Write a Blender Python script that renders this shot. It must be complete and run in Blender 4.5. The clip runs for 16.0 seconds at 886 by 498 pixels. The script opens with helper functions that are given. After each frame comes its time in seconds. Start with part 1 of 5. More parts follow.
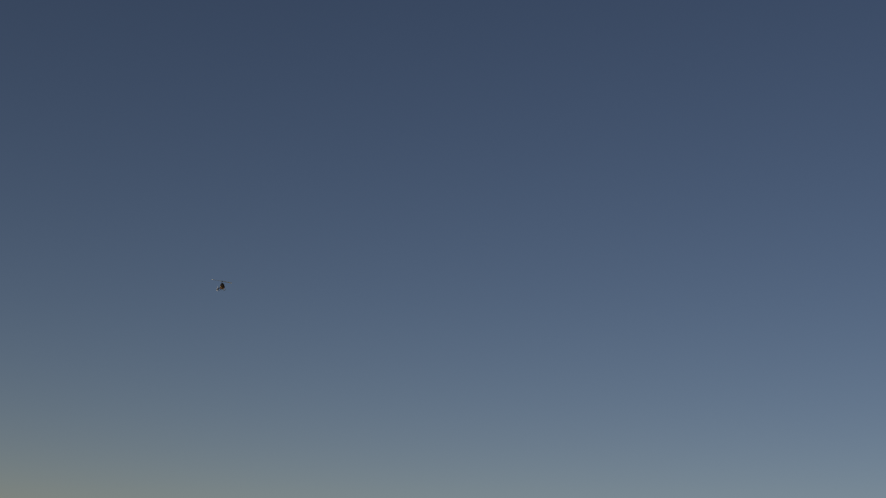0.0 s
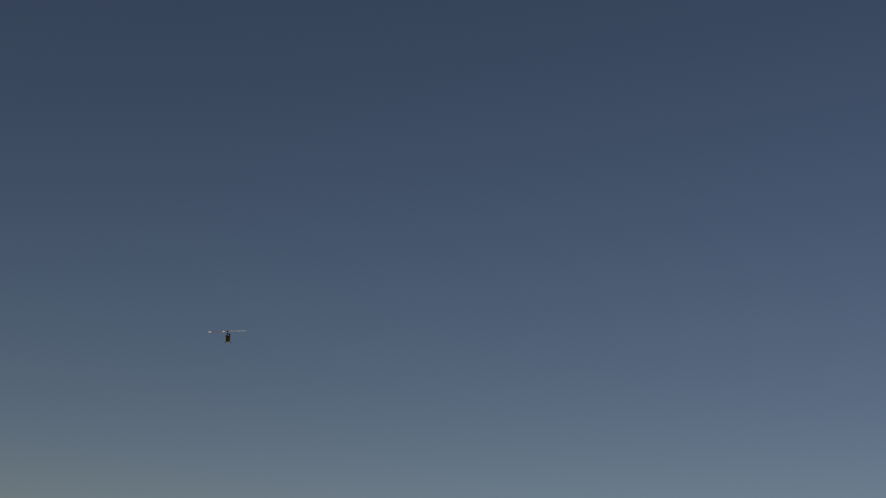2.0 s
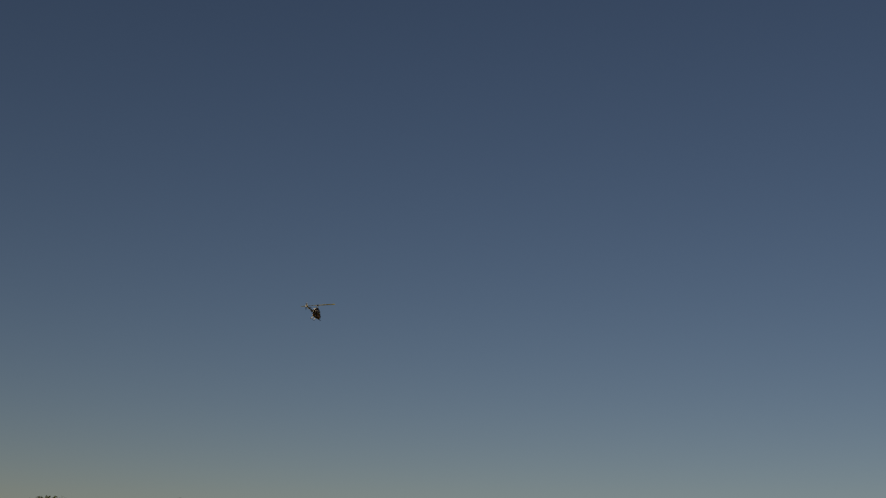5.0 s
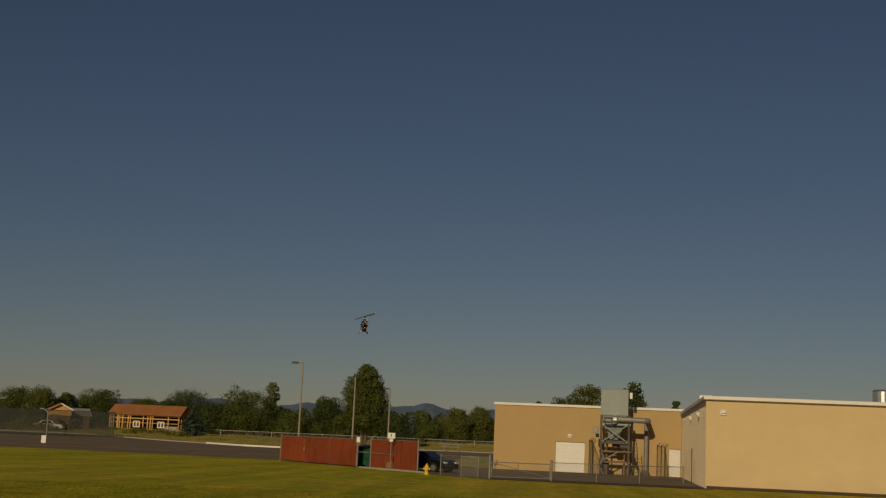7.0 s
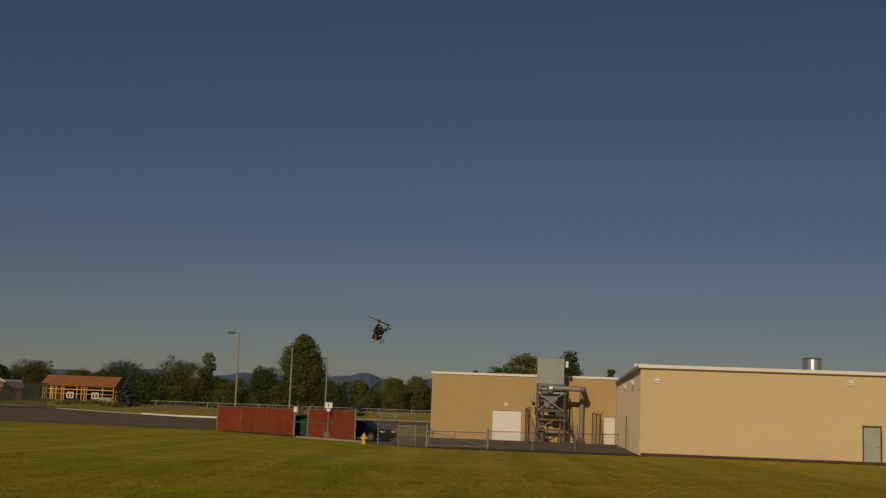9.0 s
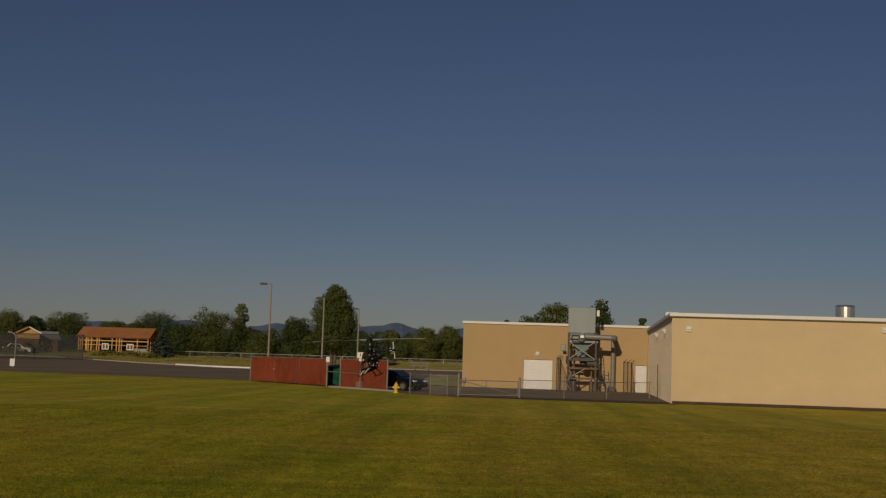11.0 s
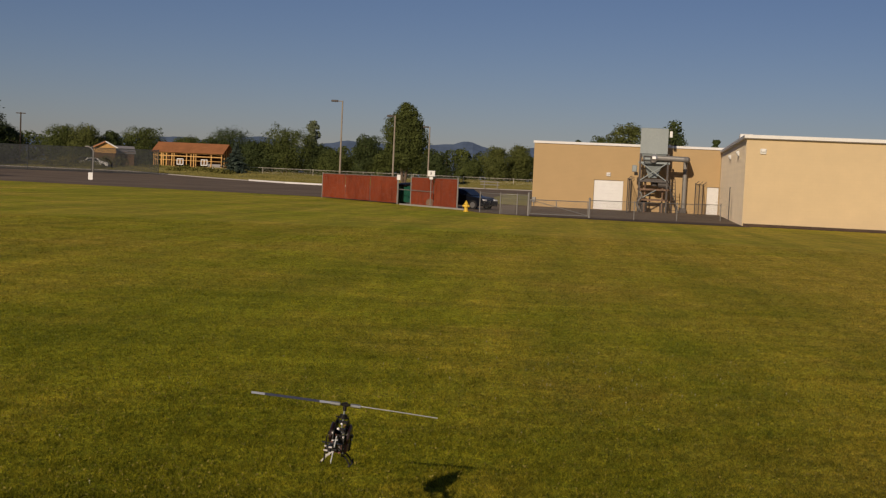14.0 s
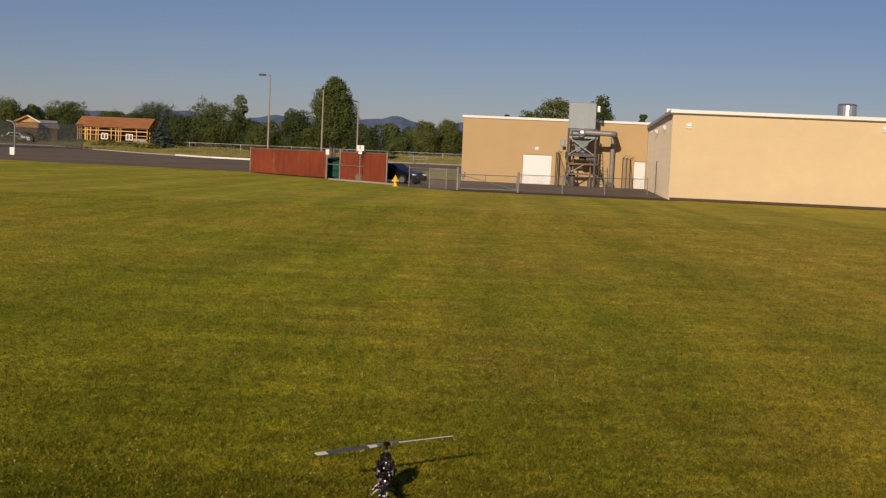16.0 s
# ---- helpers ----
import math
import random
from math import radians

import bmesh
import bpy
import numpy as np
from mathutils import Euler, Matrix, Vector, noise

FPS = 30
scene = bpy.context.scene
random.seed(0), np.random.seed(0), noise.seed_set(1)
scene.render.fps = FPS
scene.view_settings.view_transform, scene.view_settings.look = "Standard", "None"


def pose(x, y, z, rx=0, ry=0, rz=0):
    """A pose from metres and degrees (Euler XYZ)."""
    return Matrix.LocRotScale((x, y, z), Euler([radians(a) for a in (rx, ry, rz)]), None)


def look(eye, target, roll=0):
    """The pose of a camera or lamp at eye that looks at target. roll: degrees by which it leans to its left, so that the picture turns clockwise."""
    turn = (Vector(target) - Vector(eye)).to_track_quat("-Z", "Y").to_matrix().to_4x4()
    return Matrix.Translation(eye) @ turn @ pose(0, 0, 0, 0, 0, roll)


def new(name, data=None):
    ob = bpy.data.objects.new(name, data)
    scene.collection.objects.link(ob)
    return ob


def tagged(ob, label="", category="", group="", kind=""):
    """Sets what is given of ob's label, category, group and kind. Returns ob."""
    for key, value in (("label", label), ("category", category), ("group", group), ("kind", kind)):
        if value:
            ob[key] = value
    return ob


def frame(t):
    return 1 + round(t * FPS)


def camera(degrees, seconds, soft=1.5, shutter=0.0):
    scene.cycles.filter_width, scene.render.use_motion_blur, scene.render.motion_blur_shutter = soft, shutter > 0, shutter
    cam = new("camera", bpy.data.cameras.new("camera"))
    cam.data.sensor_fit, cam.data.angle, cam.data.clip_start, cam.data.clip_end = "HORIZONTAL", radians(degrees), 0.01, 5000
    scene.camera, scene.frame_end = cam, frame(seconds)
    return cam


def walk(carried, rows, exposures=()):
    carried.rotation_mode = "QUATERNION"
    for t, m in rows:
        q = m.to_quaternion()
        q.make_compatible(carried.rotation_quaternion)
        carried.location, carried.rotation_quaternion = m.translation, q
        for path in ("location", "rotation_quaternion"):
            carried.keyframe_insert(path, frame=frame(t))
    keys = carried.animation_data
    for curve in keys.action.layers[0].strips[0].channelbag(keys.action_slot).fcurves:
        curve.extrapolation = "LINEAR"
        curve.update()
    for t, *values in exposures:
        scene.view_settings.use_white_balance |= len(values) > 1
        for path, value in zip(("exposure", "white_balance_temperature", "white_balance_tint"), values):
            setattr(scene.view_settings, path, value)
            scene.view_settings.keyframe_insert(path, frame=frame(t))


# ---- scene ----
EYE = (0.0, 0.0, 1.85)


def aim(az, pitch, roll):
    """The pose at the eye, turned az degrees to the right, pitched up, leaning left by roll."""
    return pose(*EYE, 90 + pitch, 0, -az) @ pose(0, 0, 0, 0, 0, roll)


cam = camera(39.32, 16.0, soft=1.25)
walk(cam, [
    (0.0, aim(-22.0, 16.5, 5.0)), (0.5, aim(-21.8, 15.9, 5.0)), (1.0, aim(-21.3, 16.4, 5.0)),
    (1.5, aim(-21.0, 16.6, 5.0)), (2.0, aim(-20.5, 19.0, 5.0)), (2.5, aim(-19.5, 20.4, 5.0)),
    (3.0, aim(-18.5, 18.0, 4.5)), (3.2, aim(-18.0, 17.4, 4.5)), (5.3, aim(-9.4, 14.6, 3.2)),
    (5.5, aim(-8.48, 13.8, 3.2)), (6.0, aim(-5.12, 11.55, 3.21)), (6.5, aim(-2.08, 9.91, 3.06)),
    (7.0, aim(-0.09, 8.88, 2.52)), (7.5, aim(1.28, 8.18, 2.19)), (8.0, aim(2.55, 7.68, 2.13)),
    (8.2, aim(2.90, 7.68, 2.25)), (10.3, aim(2.65, 6.27, 1.92)), (10.5, aim(2.57, 5.78, 1.88)),
    (11.0, aim(1.55, 5.24, 1.87)), (11.5, aim(-0.46, 4.30, 1.84)), (12.0, aim(-2.18, 3.24, 2.10)),
    (12.5, aim(-2.91, 2.35, 2.27)), (13.0, aim(-2.48, 0.37, 2.26)), (13.5, aim(-2.24, -2.29, 2.52)),
    (14.0, aim(-1.37, -3.23, 2.63)), (14.5, aim(-0.00, -4.04, 2.04)), (15.0, aim(1.37, -3.94, 1.90)),
    (15.5, aim(2.03, -3.88, 2.54)), (16.0, aim(1.94, -4.25, 2.58)),
], exposures=[(0.0, 0.12, 8400, 7), (1.0, 0.1, 8900, 6), (2.5, 0.08, 8800, 6), (5.5, -0.3, 8300, 4), (7.0, -0.75, 8100, 5), (8.2, -0.75, 7700, 7), (11.0, -0.8, 6800, 11), (12.5, -0.75, 6600, 12), (13.0, -0.58, 6600, 13), (14.0, -0.12, 6400, 15), (16.0, 0.2, 6300, 16)])

# ---- light ----
SUN_AZ, SUN_EL = 196.5, 19.5      # clockwise from +y, degrees
sun_dir = Vector((math.sin(radians(SUN_AZ)) * math.cos(radians(SUN_EL)),
                  math.cos(radians(SUN_AZ)) * math.cos(radians(SUN_EL)), math.sin(radians(SUN_EL))))
world = bpy.data.worlds.new("world")
scene.world = world
world.use_nodes = True
wn = world.node_tree.nodes
sky = wn.new("ShaderNodeTexSky")
sky.sky_type, sky.sun_disc = "NISHITA", False
sky.sun_elevation, sky.sun_rotation = radians(SUN_EL), radians(SUN_AZ)
sky.altitude = 900
sky.air_density, sky.dust_density, sky.ozone_density = 1.0, 0.6, 3.1
wn["Background"].inputs["Strength"].default_value = 0.0395
tone = wn.new("ShaderNodeMix")
tone.data_type, tone.blend_type = "RGBA", "MULTIPLY"
tone.inputs[0].default_value, tone.inputs[7].default_value = 1.0, (1.075, 0.962, 1.06, 1)
world.node_tree.links.new(sky.outputs["Color"], tone.inputs[6])
rich = wn.new("ShaderNodeHueSaturation")
rich.inputs["Saturation"].default_value = 1.06
world.node_tree.links.new(tone.outputs[2], rich.inputs["Color"])
world.node_tree.links.new(rich.outputs["Color"], wn["Background"].inputs["Color"])
sun = new("sun", bpy.data.lights.new("sun", "SUN"))
sun.data.energy, sun.data.angle, sun.data.color = 3.25, radians(0.55), (1.0, 0.83, 0.60)
sun.matrix_world = look(sun_dir * 60, (0, 0, 0))


# ---- materials ----
def mat(name, base, rough=0.7, metal=0.0, var=0.15, scale=3.0, fine=40.0, bump=0.0, rand=0.0, island=0.0, tint=None, stretch=(1, 1, 1), spec=0.5):
    """Colour varied at two scales by noise, with optional bump and a shift per object or per island."""
    m = bpy.data.materials.new(name)
    m.use_nodes = True
    nt = m.node_tree
    nd, lk = nt.nodes, nt.links
    b = nd["Principled BSDF"]
    b.inputs["Roughness"].default_value, b.inputs["Metallic"].default_value = rough, metal
    b.inputs["Specular IOR Level"].default_value = spec
    tc = nd.new("ShaderNodeTexCoord")
    mp = nd.new("ShaderNodeMapping")
    mp.inputs["Scale"].default_value = stretch
    lk.new(tc.outputs["Object"], mp.inputs["Vector"])
    n1, n2 = nd.new("ShaderNodeTexNoise"), nd.new("ShaderNodeTexNoise")
    for n, s in ((n1, scale), (n2, fine)):
        n.inputs["Scale"].default_value, n.inputs["Detail"].default_value = s, 5
        lk.new(mp.outputs["Vector"], n.inputs["Vector"])
    add = nd.new("ShaderNodeMath")
    add.operation = "MULTIPLY_ADD"
    add.inputs[1].default_value = 0.5
    lk.new(n2.outputs["Fac"], add.inputs[0])
    half = nd.new("ShaderNodeMath")
    half.operation = "MULTIPLY"
    half.inputs[1].default_value = 0.5
    lk.new(n1.outputs["Fac"], half.inputs[0])
    lk.new(half.outputs[0], add.inputs[2])
    fac = add.outputs[0]
    if rand or island:
        src = nd.new("ShaderNodeObjectInfo").outputs["Random"] if rand else nd.new("ShaderNodeNewGeometry").outputs["Random Per Island"]
        mr = nd.new("ShaderNodeMath")
        mr.operation = "MULTIPLY_ADD"
        mr.inputs[1].default_value = (rand or island)
        lk.new(src, mr.inputs[0])
        lk.new(fac, mr.inputs[2])
        sb = nd.new("ShaderNodeMath")
        sb.operation = "SUBTRACT"
        sb.inputs[1].default_value = (rand or island) / 2
        lk.new(mr.outputs[0], sb.inputs[0])
        fac = sb.outputs[0]
    ramp = nd.new("ShaderNodeValToRGB")
    lo = [c * (1 - var * 2) for c in base]
    hi = [min(1, c * (1 + var * 2)) for c in (tint or base)]
    ramp.color_ramp.elements[0].position, ramp.color_ramp.elements[1].position = 0.28, 0.72
    ramp.color_ramp.elements[0].color, ramp.color_ramp.elements[1].color = (*lo, 1), (*hi, 1)
    lk.new(fac, ramp.inputs["Fac"])
    lk.new(ramp.outputs["Color"], b.inputs["Base Color"])
    if bump:
        bp = nd.new("ShaderNodeBump")
        bp.inputs["Strength"].default_value, bp.inputs["Distance"].default_value = 0.6, bump
        lk.new(n2.outputs["Fac"], bp.inputs["Height"])
        lk.new(bp.outputs["Normal"], b.inputs["Normal"])
    return m


def leaf_mat(name, base, tint, island=0.6):
    m = mat(name, base, rough=0.6, var=0.14, scale=0.5, fine=2.0, island=island, tint=tint, spec=0.1)
    b = m.node_tree.nodes["Principled BSDF"]
    b.inputs["Subsurface Weight"].default_value = 0.0
    return m


def grass_mat(name, gain, blade=False):
    """Mown lawn: green and dry olive patches at several scales, with faint mowing streaks across the view."""
    m = bpy.data.materials.new(name)
    m.use_nodes = True
    nd, lk = m.node_tree.nodes, m.node_tree.links
    b = nd["Principled BSDF"]
    b.inputs["Roughness"].default_value = 0.85
    b.inputs["Specular IOR Level"].default_value = 0.08
    tc = nd.new("ShaderNodeTexCoord")

    def noise_at(scale, stretch, detail=6, rough=0.6, turn=0.0):
        mp = nd.new("ShaderNodeMapping")
        mp.vector_type = "TEXTURE"
        mp.inputs["Rotation"].default_value = (0, 0, radians(turn))
        mp.inputs["Scale"].default_value = [1 / c for c in stretch]
        lk.new(tc.outputs["Object"], mp.inputs["Vector"])
        n = nd.new("ShaderNodeTexNoise")
        n.inputs["Scale"].default_value, n.inputs["Detail"].default_value, n.inputs["Roughness"].default_value = scale, detail, rough
        lk.new(mp.outputs["Vector"], n.inputs["Vector"])
        return n.outputs["Fac"]

    def ramp(fac, p0, p1, c0, c1):
        r = nd.new("ShaderNodeValToRGB")
        e = r.color_ramp.elements
        e[0].position, e[1].position = p0, p1
        e[0].color, e[1].color = (*c0, 1), (*c1, 1)
        lk.new(fac, r.inputs["Fac"])
        return r.outputs["Color"]

    def mix(kind, fac, a, c):
        x = nd.new("ShaderNodeMix")
        x.data_type, x.blend_type = "RGBA", kind
        if isinstance(fac, float):
            x.inputs[0].default_value = fac
        else:
            lk.new(fac, x.inputs[0])
        lk.new(a, x.inputs[6])
        lk.new(c, x.inputs[7])
        return x.outputs[2]

    g = lambda *c: tuple(v * gain for v in c)
    green = ramp(noise_at(0.35, (1, 1, 1)), 0.3, 0.7, g(0.355, 0.374, 0.022), g(0.485, 0.483, 0.034))
    dry = ramp(noise_at(1.3, (1, 0.7, 1)), 0.3, 0.75, g(0.53, 0.43, 0.045), g(0.72, 0.54, 0.095))
    # the lawn is dry and worn in the middle of the field and thirsty further out, lush near the stand
    sep = nd.new("ShaderNodeSeparateXYZ")
    lk.new(tc.outputs["Object"], sep.inputs[0])
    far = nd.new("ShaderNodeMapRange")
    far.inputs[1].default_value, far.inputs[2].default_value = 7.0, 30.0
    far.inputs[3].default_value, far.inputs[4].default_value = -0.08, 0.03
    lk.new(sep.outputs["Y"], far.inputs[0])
    worn = nd.new("ShaderNodeMapRange")
    worn.inputs[1].default_value, worn.inputs[2].default_value = -1.0, 4.0
    worn.inputs[3].default_value, worn.inputs[4].default_value = -0.01, 0.095
    lk.new(sep.outputs["X"], worn.inputs[0])
    base = nd.new("ShaderNodeMath")
    lk.new(noise_at(0.17, (1, 0.75, 1), 8, 0.72), base.inputs[0])
    lk.new(worn.outputs[0], base.inputs[1])
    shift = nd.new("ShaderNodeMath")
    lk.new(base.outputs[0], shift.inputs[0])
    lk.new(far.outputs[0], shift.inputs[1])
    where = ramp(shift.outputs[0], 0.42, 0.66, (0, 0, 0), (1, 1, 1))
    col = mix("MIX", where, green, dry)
    patch = ramp(noise_at(1.6, (0.8, 0.8, 1), 5, 0.7), 0.32, 0.66, (0.82, 0.84, 0.83), (1.14, 1.13, 1.1))
    col = mix("MULTIPLY", 0.9, col, patch)
    streak = ramp(noise_at(1.0, (0.3, 1.3, 1), 7, 0.8), 0.34, 0.66, (0.84, 0.86, 0.85), (1.13, 1.12, 1.1))
    col = mix("MULTIPLY", 0.9, col, streak)
    mottle = ramp(noise_at(1.0, (2.6, 0.4, 1), 6, 0.75), 0.34, 0.66, (0.74, 0.77, 0.76), (1.22, 1.19, 1.15))
    col = mix("MULTIPLY", 0.6, col, mottle)
    swath = ramp(noise_at(1.0, (0.09, 1.3, 1), 5, 0.65), 0.36, 0.64, (0.84, 0.86, 0.85), (1.13, 1.11, 1.1))
    col = mix("MULTIPLY", 0.6, col, swath)
    lane = ramp(noise_at(1.0, (0.62, 0.028, 1), 4, 0.6, -5.0), 0.36, 0.64, (0.80, 0.84, 0.80), (1.20, 1.15, 1.14))
    col = mix("MULTIPLY", 0.9, col, lane)
    tuft = ramp(noise_at(7.0, (1, 0.8, 1), 4, 0.7), 0.36, 0.66, (0.66, 0.72, 0.7), (1.32, 1.26, 1.2))
    col = mix("MULTIPLY", 0.85, col, tuft)
    fine = ramp(noise_at(26.0, (1, 0.6, 1), 5, 0.8), 0.34, 0.68, (0.32, 0.36, 0.34), (1.65, 1.58, 1.5))
    col = mix("MULTIPLY", 0.85, col, fine)
    if blade:
        tone = ramp(nd.new("ShaderNodeNewGeometry").outputs["Random Per Island"], 0.0, 1.0, (0.38, 0.46, 0.36), (1.62, 1.42, 1.5))
        col = mix("MULTIPLY", 0.9, col, tone)
    lk.new(col, b.inputs["Base Color"])
    if not blade:
        bp = nd.new("ShaderNodeBump")
        bp.inputs["Strength"].default_value, bp.inputs["Distance"].default_value = 0.8, 0.03
        lk.new(noise_at(24.0, (1, 1, 1), 5, 0.75), bp.inputs["Height"])
        lk.new(bp.outputs["Normal"], b.inputs["Normal"])
    return m


def block_mat(name, base, course, joint, relief=0.0):
    """Painted masonry: faint bed joints every course metres, with stains at two scales."""
    m = mat(name, base, rough=0.85, var=0.026, scale=0.3, fine=1.1)
    nd, lk = m.node_tree.nodes, m.node_tree.links
    b = nd["Principled BSDF"]
    tc = nd.new("ShaderNodeTexCoord")
    br = nd.new("ShaderNodeTexBrick")
    mp = nd.new("ShaderNodeMapping")
    mp.inputs["Rotation"].default_value = (radians(90), 0, 0)
    lk.new(tc.outputs["Object"], mp.inputs["Vector"])
    lk.new(mp.outputs["Vector"], br.inputs["Vector"])
    br.inputs["Scale"].default_value = 1.0
    br.inputs["Brick Width"].default_value, br.inputs["Row Height"].default_value = course * 2, course
    br.inputs["Mortar Size"].default_value = 0.008
    br.inputs["Color1"].default_value, br.inputs["Color2"].default_value = (1, 1, 1, 1), (0.985, 0.985, 0.985, 1)
    br.inputs["Mortar"].default_value = (joint, joint, joint, 1)
    x = nd.new("ShaderNodeMix")
    x.data_type, x.blend_type = "RGBA", "MULTIPLY"
    x.inputs[0].default_value = 1.0
    old = b.inputs["Base Color"].links[0].from_socket
    lk.new(old, x.inputs[6])
    lk.new(br.outputs["Color"], x.inputs[7])
    lk.new(x.outputs[2], b.inputs["Base Color"])
    b.inputs["Diffuse Roughness"].default_value = 1.0
    if relief:
        nz = nd.new("ShaderNodeTexNoise")
        nz.inputs["Scale"].default_value, nz.inputs["Detail"].default_value = 9.0, 4
        lk.new(tc.outputs["Object"], nz.inputs["Vector"])
        bp = nd.new("ShaderNodeBump")
        bp.inputs["Strength"].default_value, bp.inputs["Distance"].default_value = 1.0, relief
        lk.new(nz.outputs["Fac"], bp.inputs["Height"])
        lk.new(bp.outputs["Normal"], b.inputs["Normal"])
    return m


